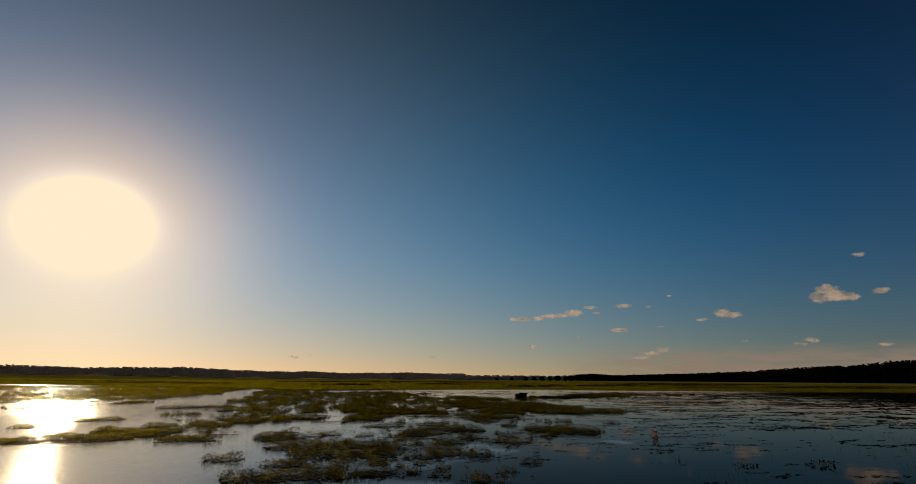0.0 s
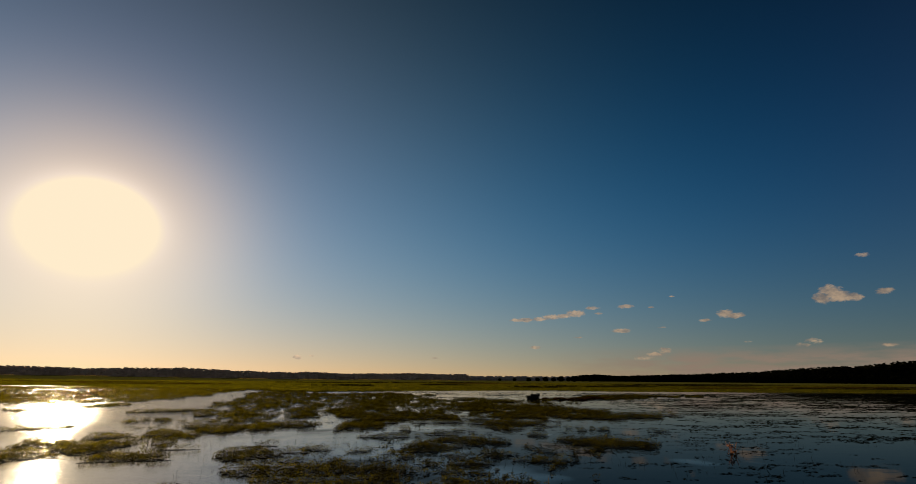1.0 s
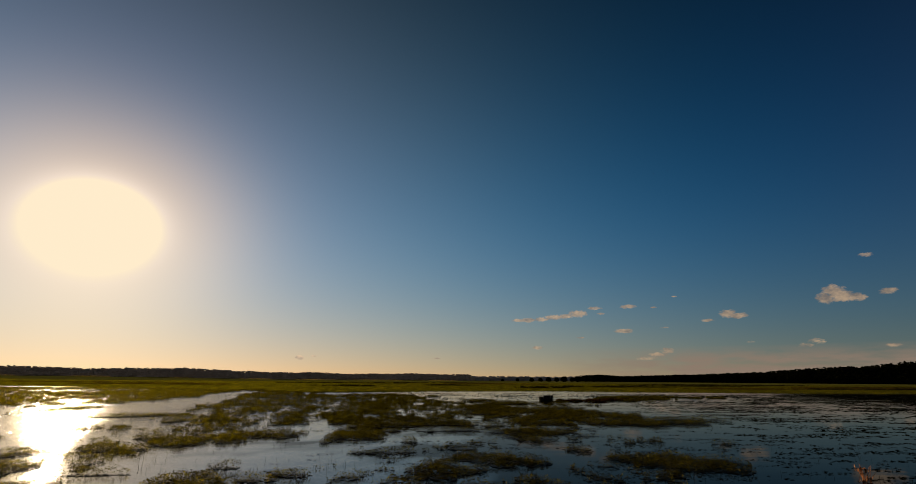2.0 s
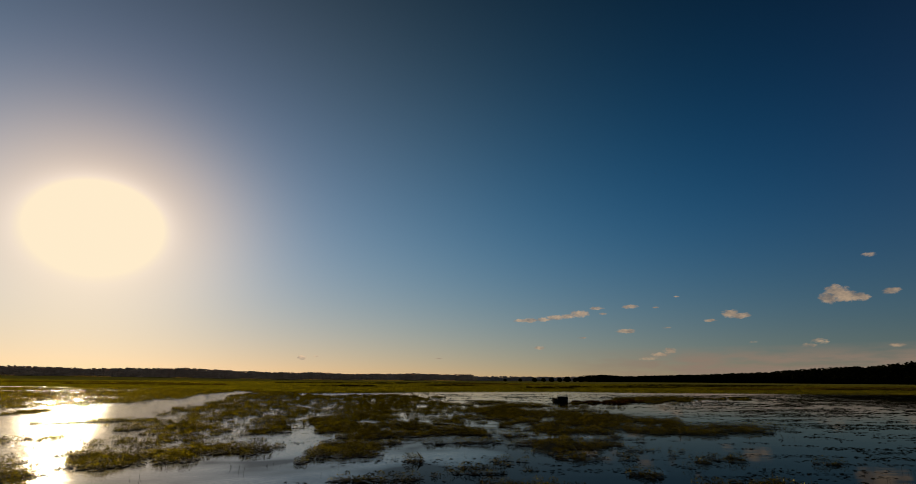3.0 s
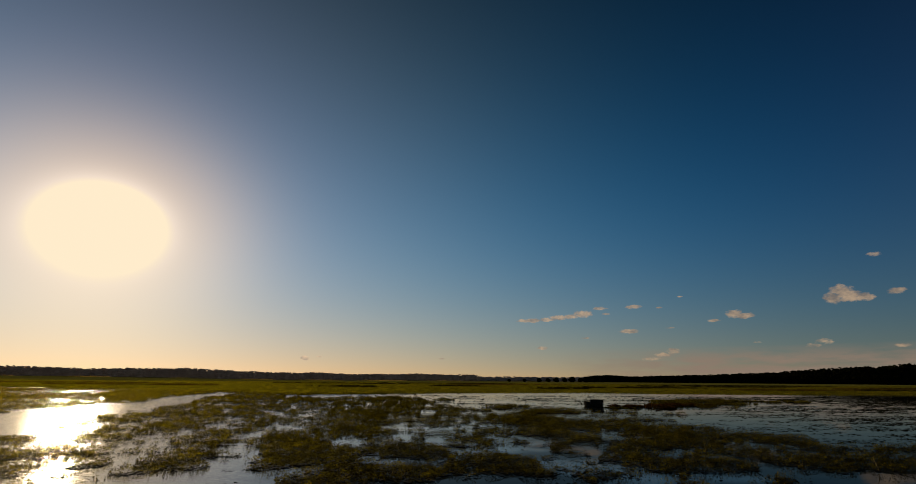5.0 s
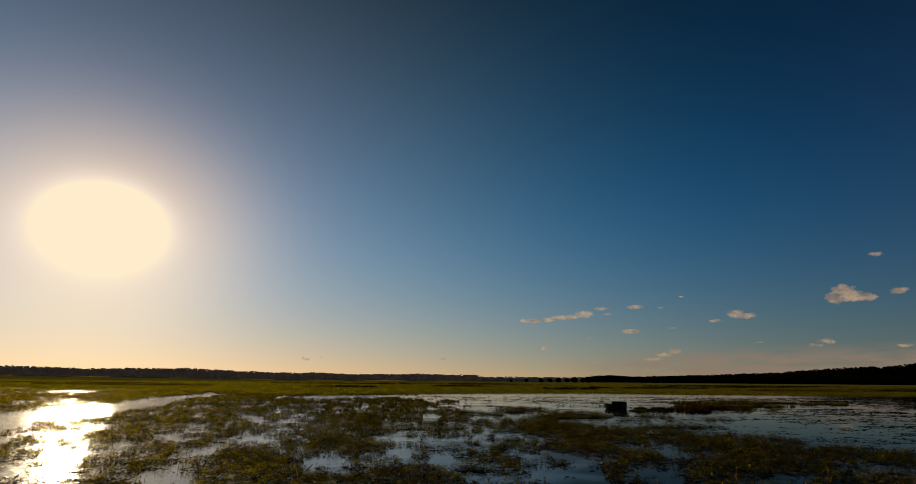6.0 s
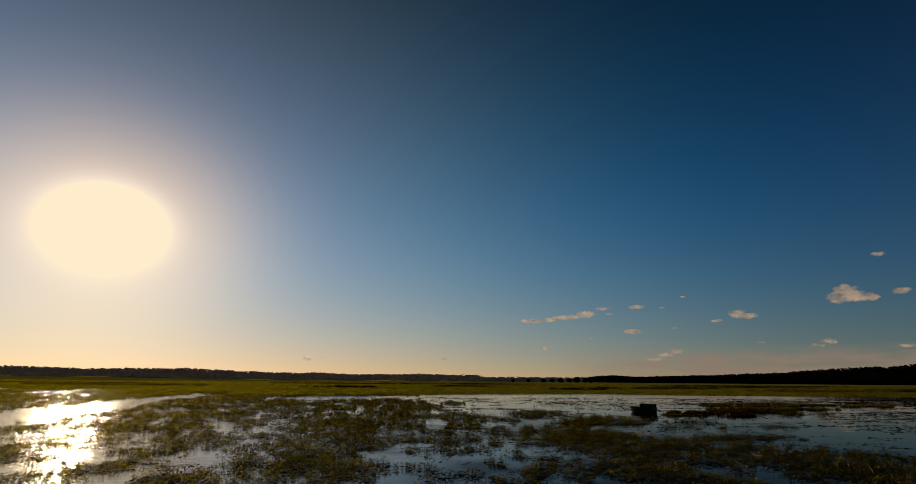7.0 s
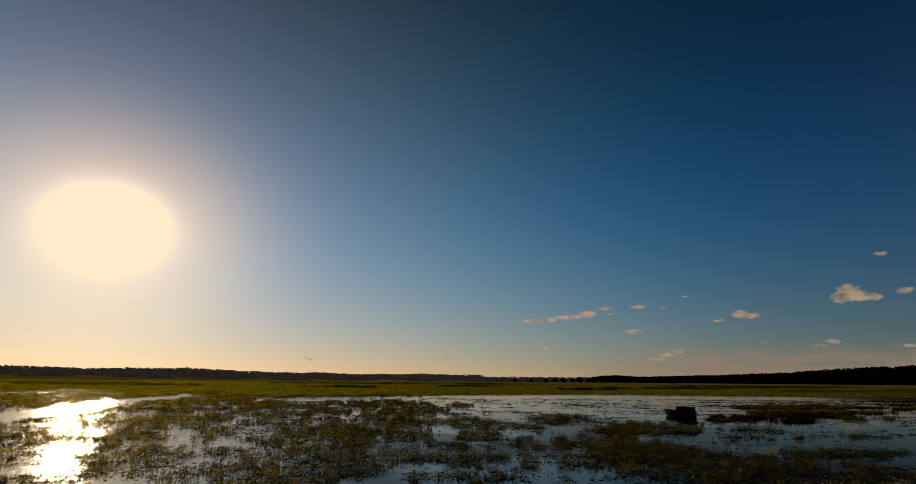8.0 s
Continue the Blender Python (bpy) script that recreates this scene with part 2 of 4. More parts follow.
REED_DARK = leaf_material("dark_reed", (0.010, 0.010, 0.004), (0.030, 0.027, 0.010), 0.7, 0.15)
STRAW = leaf_material("straw_grass", (0.16, 0.13, 0.06), (0.34, 0.28, 0.13), 0.7, 0.5, 0.02)
PAD = leaf_material("floating_leaf", (0.003, 0.0035, 0.0015), (0.014, 0.015, 0.005), 0.4, 0.1)
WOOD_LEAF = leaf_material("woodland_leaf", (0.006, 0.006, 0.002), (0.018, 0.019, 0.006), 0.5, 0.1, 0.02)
# far haze put into the left woods' leaf colour as pale brown
WOOD_HAZED_BROWN = leaf_material("hazed_brown_leaf", (0.50, 0.36, 0.28), (0.68, 0.50, 0.40), 0.8, 0.0, 0.02, glow=(1.1, 1.0, 0.9), tufts=0.06)
# pale grey leaf colour carries the haze over the distant ridge
WOOD_HAZED_GREY = leaf_material("hazed_grey_leaf", (0.36, 0.30, 0.29), (0.48, 0.41, 0.40), 0.8, 0.0, 0.02, glow=(1.1, 1.0, 0.9), tufts=0.06)
BARK = leaf_material("tree_bark", (0.02, 0.016, 0.012), (0.05, 0.04, 0.03), 0.8, 0.0)
# near-black colour of the sheets that put in shade beneath water plants
UNDER_SHADE = rough_material("under_shade", (0.004, 0.0037, 0.002), (0.013, 0.011, 0.005), 3.0)
DEAD = rough_material("dead_stalk", (0.20, 0.075, 0.035), (0.42, 0.19, 0.09), 14.0)
HULL = rough_material("boat_hull_paint", (0.008, 0.009, 0.007), (0.020, 0.021, 0.015), 4.0, 0.8, 0.004)
CANVAS = rough_material("blind_canvas", (0.010, 0.010, 0.008), (0.028, 0.026, 0.018), 6.0, 0.9, 0.01)
METAL = rough_material("dull_metal", (0.10, 0.10, 0.10), (0.2, 0.2, 0.2), 9.0, 0.45, 0.002)


# ---- geometry helpers ----
def mesh_from(name, verts, faces, mat):
    """A mesh from an (n, 3) array of points and an (m, k) array of corners."""
    verts, faces = np.asarray(verts, np.float32), np.asarray(faces, np.int32)
    me = bpy.data.meshes.new(name)
    k = faces.shape[1]
    me.vertices.add(len(verts)), me.loops.add(faces.size), me.polygons.add(len(faces))
    me.vertices.foreach_set("co", verts.ravel())
    me.loops.foreach_set("vertex_index", faces.ravel())
    me.polygons.foreach_set("loop_start", np.arange(0, faces.size, k, dtype=np.int32))
    me.materials.append(mat)
    me.update(calc_edges=True)
    me.validate()
    return me


def part(name, bm, mat, parent, label=""):
    """Links a bmesh as one mesh object under a thing or a part."""
    me = bpy.data.meshes.new(name)
    bm.to_mesh(me)
    bm.free()
    me.materials.append(mat)
    ob = new(name, me)
    ob.parent = parent
    return tagged(ob, label) if label else ob


def smoothstep(a, b, x):
    u = np.clip((x - a) / (b - a), 0, 1)
    return u * u * (3 - 2 * u)


TABLE = np.random.RandomState(7).rand(256, 256)


def value_noise(x, y):
    xi, yi = np.floor(x).astype(int), np.floor(y).astype(int)
    u, v = x - xi, y - yi
    u, v = u * u * (3 - 2 * u), v * v * (3 - 2 * v)
    at = lambda a, b: TABLE[a % 256, b % 256]
    return (at(xi, yi) * (1 - u) + at(xi + 1, yi) * u) * (1 - v) + (at(xi, yi + 1) * (1 - u) + at(xi + 1, yi + 1) * u) * v


def fbm(x, y, scale, octaves=3):
    total, gain, norm = 0.0, 1.0, 0.0
    for k in range(octaves):
        total = total + gain * value_noise(x / scale * 2 ** k + 17.3 * k, y / scale * 2 ** k + 5.1 * k)
        norm, gain = norm + gain, gain * 0.55
    return total / norm


def leaves(rng, x, y, z, size, flat=0.6, slim=0.62, sunward=1.0):
    """Kite-shaped leaves of the given length at the given points, turned towards the light but scattered: points and corners.
    flat: how far they tip; sunward: how much they face the sun."""
    n = len(x)
    face = np.array(SUN) * sunward * min(1.0, flat * 2) + np.array((0, 0, 1.0)) + rng.normal(0, flat, (n, 3))
    face /= np.linalg.norm(face, axis=1)[:, None]
    turn = rng.uniform(0, 2 * np.pi, n)
    along = np.cross(face, np.stack([np.cos(turn), np.sin(turn), 0 * turn], 1))
    along /= np.linalg.norm(along, axis=1)[:, None] + 1e-6
    side = np.cross(face, along) * (size * slim)[:, None]
    along = along * size[:, None]
    o = np.stack([x, y, z], 1)
    v = np.stack([o - along * 0.5, o + side * 0.5 + along * 0.08, o + along * 0.5, o - side * 0.5 + along * 0.08], 1).reshape(-1, 3)
    return v, np.arange(4 * n).reshape(n, 4)


def blades(rng, x, y, z, height, width, lean=0.25):
    """Upright tapering blades: points and corners."""
    n = len(x)
    turn, bend = rng.uniform(0, 2 * np.pi, n), rng.normal(0, lean, (2, n))
    w = np.stack([np.cos(turn), np.sin(turn), 0 * turn], 1) * (width * 0.5)[:, None]
    o = np.stack([x, y, z], 1)
    tip = o + np.stack([bend[0] * height, bend[1] * height, height], 1)
    mid = o + np.stack([bend[0] * height * 0.3, bend[1] * height * 0.3, height * 0.55], 1)
    v = np.stack([o - w, o + w, mid + w * 0.8, tip, mid - w * 0.8], 1).reshape(-1, 3)
    return v, np.arange(5 * n).reshape(n, 5)


# ---- the setting: ground, water, woods ----
def shore(x):
    """How far ahead the meadow begins at x."""
    return 203 + 45 * smoothstep(-60, -220, x) + 26 * (fbm(x, x * 0 + 3.0, 60.0) - 0.5) - 26 * np.exp(-((x + 28) / 26.0) ** 2)


def ground_height(x, y):
    bank = smoothstep(-8, 5, y - shore(x)) * smoothstep(-430, -400, -np.abs(x) - 0.2 * np.abs(y)) + smoothstep(430, 470, np.abs(x)) + smoothstep(-330, -380, y)
    z = -0.45 + 0.57 * np.clip(bank, 0, 1)
    behind = y - (1500 - (x - 470) * 0.5243)    # metres beyond the front of the wooded hill
    hill = 41 * smoothstep(700, 1450, x) * smoothstep(5, 90, behind) * smoothstep(260, 110, behind)
    rise = 5.0 * smoothstep(300, 1150, np.hypot(x, y)) * smoothstep(-150, -950, x) * (y > 0)
    return z + hill + rise + 0.12 * (fbm(x, y, 25.0) - 0.5) * (z > -0.2)


def build_ground():
    near = np.arange(-480, 481, 8.0)
    far = np.concatenate([np.arange(510, 1750, 30.0), 1800 * 1.25 ** np.arange(0, 5)])
    xs = np.concatenate([-far[::-1], near, far])
    ys = np.concatenate([-far[::-1], np.arange(-480, 160, 20.0), np.arange(160, 300, 3.0), np.arange(300, 481, 12.0), far])
    X, Y = np.meshgrid(xs, ys)
    v = np.stack([X, Y, ground_height(X, Y)], 2).reshape(-1, 3)
    w = len(xs)
    i = (np.arange(len(ys) - 1)[:, None] * w + np.arange(w - 1)[None, :]).ravel()
    me = mesh_from("ground", v, np.stack([i, i + 1, i + w + 1, i + w], 1), GROUND)
    me.shade_smooth()
    tagged(new("ground", me), "olive grass meadow and muddy marsh bed reaching the woods", "ground", kind="structure")


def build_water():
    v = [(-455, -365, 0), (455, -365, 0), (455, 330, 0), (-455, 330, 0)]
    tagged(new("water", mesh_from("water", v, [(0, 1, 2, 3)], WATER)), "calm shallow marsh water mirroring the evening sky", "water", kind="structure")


PHI = (1 + 5 ** 0.5) / 2
BALL = np.array([(-1, PHI, 0), (1, PHI, 0), (-1, -PHI, 0), (1, -PHI, 0), (0, -1, PHI), (0, 1, PHI), (0, -1, -PHI), (0, 1, -PHI), (PHI, 0, -1), (PHI, 0, 1), (-PHI, 0, -1), (-PHI, 0, 1)]) / math.hypot(1, PHI)
BALL_FACES = np.array([(0, 11, 5), (0, 5, 1), (0, 1, 7), (0, 7, 10), (0, 10, 11), (1, 5, 9), (5, 11, 4), (11, 10, 2), (10, 7, 6), (7, 1, 8),
                       (3, 9, 4), (3, 4, 2), (3, 2, 6), (3, 6, 8), (3, 8, 9), (4, 9, 5), (2, 4, 11), (6, 2, 10), (8, 6, 7), (9, 8, 1)])


def tree_clumps(rng, base, height, width, k=26):
    """One far broad-leaved tree: many uneven clumps of leaves round limbs, a skirt of undergrowth, as points and triangles."""
    u = np.sort(rng.uniform(0.0, 0.90, k)) ** 0.85
    dome = np.sqrt(np.clip(1 - np.clip((u - 0.42) / 0.58, -0.75, 1) ** 2, 0.02, 1)) * width * 0.46
    a, r = rng.uniform(0, 2 * np.pi, k), np.sqrt(rng.uniform(0.05, 1, k))
    size = width * rng.uniform(0.08, 0.17, k) * (1.45 - 0.75 * u)
    size[:5], u[:5], r[:5] = width * rng.uniform(0.26, 0.34, 5), (0.08, 0.25, 0.42, 0.56, 0.68), r[:5] * 0.35    # the dense heart
    top = height - size * 0.8
    c = np.stack([base[0] + dome * r * np.cos(a), base[1] + dome * r * np.sin(a), base[2] + u * top], 1)
    v = c[:, None, :] + BALL[None] * size[:, None, None] * rng.uniform(0.80, 1.16, (k, 12, 1)) * np.array((1.25, 1.25, 0.72))
    f = BALL_FACES[None] + 12 * np.arange(k)[:, None, None]
    return v.reshape(-1, 3), f.reshape(-1, 3)


def build_wood(mat, label, x0, y0, x1, y1, height, rows, gap, seed, wide=1.0):
    """A belt of trees from one end to the other; height: by the way along it."""
    rng = np.random.RandomState(seed)
    n = int(math.hypot(x1 - x0, y1 - y0) / gap)
    vs, fs, total = [], [], 0
    for row in range(rows):
        for k in range(n):
            u = (k + rng.uniform(-0.9, 0.9)) / n
            x, y = x0 + (x1 - x0) * u + rng.uniform(-3, 3), y0 + (y1 - y0) * u + row * gap * 1.6 + rng.uniform(-4, 4)
            stand = float(fbm(np.array(x), np.array(y * 0.4), 90.0, 3))    # whole stands are taller or lower
            h = height(u) * (0.72 + 0.46 * stand) * (1 + 0.03 * rng.normal()) * (0.78 if row == 0 else 1.0)
            v, f = tree_clumps(rng, (x, y, float(ground_height(np.array(x), np.array(y))) - 0.3), max(h, 6.0), gap * rng.uniform(1.5, 2.5) * wide)
            vs.append(v), fs.append(f + total)
            total += len(v)
    tagged(new("far_woods", mesh_from("far_woods", np.concatenate(vs), np.concatenate(fs), mat)), label, "woods", kind="stuff")


def round_tree(x, y, height, width, seed):
    """One broad tree that stands alone before the woods."""
    rng = np.random.RandomState(seed)
    base = float(ground_height(np.array(x), np.array(y)))
    root = new("round_tree")
    root.location = (x, y, base)
    tagged(root, "dark round-crowned tree standing alone before the hazy ridge", "tree", "single trees before the ridge")
    bm = bmesh.new()
    bmesh.ops.create_cone(bm, cap_ends=True, segments=8, radius1=width * 0.05, radius2=width * 0.025, depth=height * 0.6, matrix=Matrix.Translation((0, 0, height * 0.29)))
    part("trunk", bm, BARK, root)
    v, f = tree_clumps(rng, (0, 0, height * 0.14), height * 0.86, width, 60)
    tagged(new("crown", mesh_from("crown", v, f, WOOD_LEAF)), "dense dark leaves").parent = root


build_ground()
build_water()
build_wood(WOOD_HAZED_BROWN, "deciduous woods along the marsh edge, haze put into their pale brown colour", -1290, 930, 145, 1445, lambda u: 23.8 - 1.6 * u, 3, 5.0, 1, 1.9)
build_wood(WOOD_HAZED_GREY, "distant wooded ridge beyond the meadow, haze put into its pale grey colour", 60, 1880, 800, 1880, lambda u: 20 + 4 * u, 2, 10, 2, 1.3)
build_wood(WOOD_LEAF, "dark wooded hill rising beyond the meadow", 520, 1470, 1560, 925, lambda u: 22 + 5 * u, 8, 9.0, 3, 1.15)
for k, (bearing, tall) in enumerate(((9.3, 8), (11.0, 9), (12.6, 11), (13.6, 11), (14.5, 13), (15.4, 12), (16.2, 16), (17.1, 13), (17.7, 17), (18.6, 16), (19.4, 18))):
    far = 1330 + 25 * math.sin(k * 2.3)
    round_tree(far * math.tan(radians(bearing)), far, tall, tall * 1.15, 80 + k)


# ---- water plants ----
PATCHES = []    # raft ellipses: x, y, half length, half depth, turn, strength, index of its own islet or -1


def islet(x, y, a, b, turn):
    PATCHES.append((x, y, a, b * 0.72, radians(turn), 1.0, len([p for p in PATCHES if p[6] >= 0])))


def spread(x, y, a, b, turn, strength):
    PATCHES.append((x, y, a, b, radians(turn), strength, -1))


POOLS = []      # open water that cuts through them


def open_water(x, y, a, b, turn):
    POOLS.append((x, y, a, b, radians(turn)))


# single rafts of leaves, by place, half sizes and turn
islet(-31.29, 52.20, 2.02, 1.55, 38)
islet(-32.34, 45.33, 1.32, 1.18, 19)
islet(-30.45, 74.05, 4.22, 1.73, 38)
islet(-25.4, 36.0, 2.02, 1.48, 0)
islet(-22.9, 37.3, 2.31, 2.01, 0)
islet(-23.6, 42.2, 1.54, 2.22, 0)
islet(-19.7, 40.5, 1.15, 2.48, 0)
islet(-16.1, 36.8, 1.25, 1.23, 0)
islet(-14.4, 36.4, 0.98, 0.46, 0)
islet(-10.2, 38.4, 1.51, 2.24, 0)
islet(-8.1, 32.8, 1.29, 1.21, 0)
islet(-9.9, 28.4, 0.97, 1.03, 0)
islet(-4.5, 33.5, 2.42, 1.94, 0)
islet(-5.1, 29.8, 1.64, 1.70, 0)
islet(-2.2, 30.2, 1.52, 1.76, 0)
islet(-6.1, 26.8, 0.87, 1.29, 0)
islet(-6.4, 23.2, 2.00, 1.48, 0)
islet(-4.0, 23.6, 1.42, 1.71, 0)
islet(-2.1, 24.1, 1.20, 1.33, 0)
islet(1.0, 29.2, 1.39, 1.40, 0)
islet(3.7, 29.6, 1.08, 1.21, 0)
islet(0.2, 40.7, 1.30, 3.10, 0)
islet(3.3, 43.8, 2.13, 2.02, 0)
islet(6.1, 26.7, 0.62, 0.52, 0)
islet(12.5, 42.3, 2.63, 3.49, 0)
islet(5.2, 22.2, 0.18, 0.17, 0)
islet(-6.3, 39.9, 0.89, 0.65, 0)
islet(-8.0, 38.8, 0.51, 0.58, 0)
islet(-20.4, 41.4, 1.25, 1.32, 0)
islet(-22.5, 46.2, 1.25, 1.93, 0)
islet(-22.8, 42.5, 0.77, 1.45, 0)
islet(-15.8, 37.7, 1.57, 1.28, 0)
islet(-14.9, 40.3, 1.32, 0.36, 0)
islet(-18.6, 47.6, 1.40, 1.46, 0)
islet(-16.8, 52.1, 1.70, 3.35, 0)
islet(-13.1, 55.5, 2.58, 2.47, 0)
islet(-13.8, 52.4, 0.95, 1.59, 0)
islet(-9.8, 37.9, 1.52, 1.34, 0)
islet(-9.8, 41.8, 0.70, 0.44, 0)
islet(-7.8, 34.3, 0.98, 0.39, 0)
islet(-5.5, 55.1, 2.01, 3.52, 0)
islet(-7.2, 38.7, 0.57, 0.68, 0)
islet(-3.2, 46.4, 1.71, 0.72, 0)
islet(0.3, 40.9, 1.35, 2.53, 0)
islet(-3.9, 39.1, 0.59, 0.72, 0)
islet(3.5, 43.6, 2.15, 2.27, 0)
islet(11.0, 42.0, 1.12, 1.79, 0)
islet(13.1, 41.9, 1.76, 2.58, 0)
islet(14.1, 40.3, 0.94, 1.11, 0)
islet(4.6, 37.5, 0.63, 0.26, 0)
islet(7.1, 35.3, 1.27, 0.79, 0)
islet(2.3, 34.7, 1.05, 0.72, 0)
islet(19.5, 49.5, 0.73, 0.55, 0)
islet(-4.3, 35.0, 0.74, 0.58, 0)
islet(-16.1, 50.8, 1.42, 1.85, 0)
islet(-16.1, 52.8, 1.24, 1.75, 0)
islet(-19.5, 53.6, 0.96, 1.15, 0)
islet(-13.0, 55.6, 2.72, 1.94, 0)
islet(-13.1, 51.6, 1.03, 1.17, 0)
islet(-18.8, 48.6, 0.54, 1.00, 0)
islet(-5.0, 53.6, 1.79, 1.94, 0)
islet(-6.4, 57.3, 1.16, 1.62, 0)
islet(-3.8, 63.3, 2.70, 2.91, 0)
islet(-2.2, 69.9, 2.06, 3.57, 0)
islet(-8.1, 68.3, 1.56, 5.00, 0)
islet(-13.5, 67.7, 1.22, 3.68, 0)
islet(-0.2, 58.1, 0.69, 0.73, 0)
islet(-3.0, 46.1, 1.08, 0.53, 0)
islet(-1.4, 51.3, 0.36, 0.77, 0)
islet(9.3, 56.9, 2.36, 1.94, 0)
islet(3.1, 51.2, 0.67, 0.56, 0)
islet(4.1, 50.8, 0.48, 0.33, 0)
islet(1.8, 47.7, 1.35, 0.67, 0)
islet(2.7, 58.4, 1.63, 0.75, 0)
islet(6.0, 57.2, 0.61, 0.68, 0)
islet(8.8, 46.8, 0.67, 0.91, 0)
islet(3.6, 45.4, 1.18, 0.25, 0)
islet(19.7, 49.8, 0.99, 0.50, 0)
islet(7.4, 58.4, 0.63, 0.76, 0)
islet(11.8, 48.8, 0.40, 0.22, 0)
islet(-20.6, 68.7, 2.40, 2.14, 0)
islet(-16.6, 65.3, 0.78, 1.41, 0)
islet(-24.3, 67.2, 0.68, 1.89, 0)
islet(-13.3, 68.1, 0.88, 1.20, 0)
islet(-11.6, 65.1, 0.40, 0.68, 0)
islet(-7.7, 66.6, 1.57, 2.15, 0)
islet(-5.7, 68.6, 0.92, 1.58, 0)
islet(-3.8, 62.7, 2.46, 1.74, 0)
islet(-2.6, 68.9, 1.30, 1.94, 0)
islet(-6.0, 58.2, 1.44, 0.95, 0)
islet(-5.1, 59.9, 0.66, 0.36, 0)
islet(-2.9, 58.4, 0.40, 1.12, 0)
islet(-9.4, 74.5, 1.75, 2.37, 0)
islet(0.1, 64.9, 0.54, 1.42, 0)
islet(-0.4, 58.3, 0.53, 0.57, 0)
islet(2.1, 66.0, 1.54, 3.45, 0)
islet(2.0, 58.4, 0.63, 0.86, 0)
islet(3.3, 58.4, 0.88, 0.86, 0)
islet(6.1, 62.9, 0.82, 1.19, 0)
islet(6.0, 58.7, 0.68, 0.61, 0)
islet(10.3, 66.0, 1.80, 4.05, 0)
islet(13.1, 65.9, 1.61, 3.51, 0)
islet(15.6, 73.5, 3.20, 2.76, 0)
islet(16.6, 67.2, 1.18, 3.88, 0)
islet(19.4, 65.9, 2.07, 3.55, 0)
islet(20.8, 64.5, 2.12, 3.19, 0)
islet(25.3, 65.6, 1.96, 2.41, 0)
islet(7.1, 58.8, 0.94, 0.92, 0)
islet(9.0, 58.6, 1.33, 0.90, 0)
islet(-10.8, 77.3, 1.58, 1.69, 0)
islet(-9.7, 73.9, 1.01, 0.85, 0)
islet(-14.8, 74.6, 0.86, 1.11, 0)
islet(-13.4, 72.6, 0.89, 0.40, 0)
islet(-13.9, 70.2, 1.14, 0.79, 0)
islet(-9.1, 71.8, 1.85, 0.36, 0)
islet(-9.1, 70.3, 0.95, 0.68, 0)
islet(-5.7, 70.4, 1.43, 0.70, 0)
islet(-6.9, 81.0, 2.33, 2.29, 0)
islet(-1.7, 70.3, 1.31, 1.25, 0)
islet(0.5, 72.2, 0.83, 1.06, 0)
islet(8.3, 78.6, 1.80, 3.11, 0)
islet(9.8, 76.5, 1.20, 2.15, 0)
islet(16.4, 81.7, 2.06, 2.52, 0)
islet(17.4, 78.9, 2.25, 4.13, 0)
islet(20.0, 77.6, 2.18, 3.22, 0)
islet(23.3, 76.2, 2.17, 2.65, 0)
islet(11.7, 71.2, 1.62, 1.76, 0)
islet(-11.7, 78.3, 1.72, 1.07, 0)
islet(-9.8, 81.7, 0.84, 1.02, 0)
islet(-7.2, 83.4, 1.20, 1.44, 0)
islet(-14.3, 81.7, 0.41, 0.47, 0)
islet(9.6, 92.6, 2.18, 3.07, 0)
islet(12.1, 86.6, 1.47, 1.71, 0)
islet(12.4, 103.9, 2.23, 3.89, 0)
islet(6.9, 90.4, 1.81, 2.45, 0)
islet(18.3, 91.6, 1.68, 1.84, 0)
# looser growth between them
spread(-91.6, 133.3, 40.3, 48.3, 0, 0.65)
spread(-21.9, 150.2, 17.0, 46.0, 0, 0.80)
spread(-73.2, 202.7, 44.4, 15.5, 0, 0.80)
spread(-7.5, 130.2, 11.6, 15.9, -42, 0.95)
spread(-45.9, 85.6, 2.2, 4.7, 28, 1.00)
spread(-61.6, 109.0, 4.9, 6.5, 17, 0.78)
spread(-53.0, 113.7, 3.7, 17.6, 22, 1.00)
spread(-65.9, 139.0, 12.7, 12.8, 25, 0.89)
spread(-25.6, 114.5, 7.5, 18.7, 20, 0.80)
spread(-23.3, 116.2, 7.8, 8.9, -8, 0.40)
spread(-8.8, 121.6, 7.4, 18.7, 5, 0.95)
spread(21.8, 161.1, 9.4, 5.3, 27, 0.70)
spread(-80.0, 169.9, 6.5, 14.2, 16, 1.00)
spread(-76.9, 186.5, 6.4, 3.8, 66, 0.94)
spread(-44.1, 144.8, 6.1, 4.2, 62, 0.95)
spread(-39.1, 126.9, 4.4, 3.8, 31, 0.95)
spread(-44.0, 169.5, 6.1, 7.9, 47, 0.95)
spread(-27.5, 127.9, 4.9, 4.2, 28, 0.60)
spread(-79.5, 152.5, 14.2, 33.3, 3, 0.94)
spread(1.5, 139.8, 2.2, 6.7, 9, 0.50)
spread(-69.4, 148.2, 21.6, 52.0, -11, 1.00)
spread(-37.5, 157.3, 6.2, 18.6, 34, 0.95)
spread(-20.5, 118.5, 9.8, 23.5, 4, 0.85)
spread(-41.5, 134.4, 9.7, 15.1, 8, 0.85)
spread(-76.6, 159.8, 12.9, 26.5, 12, 0.89)
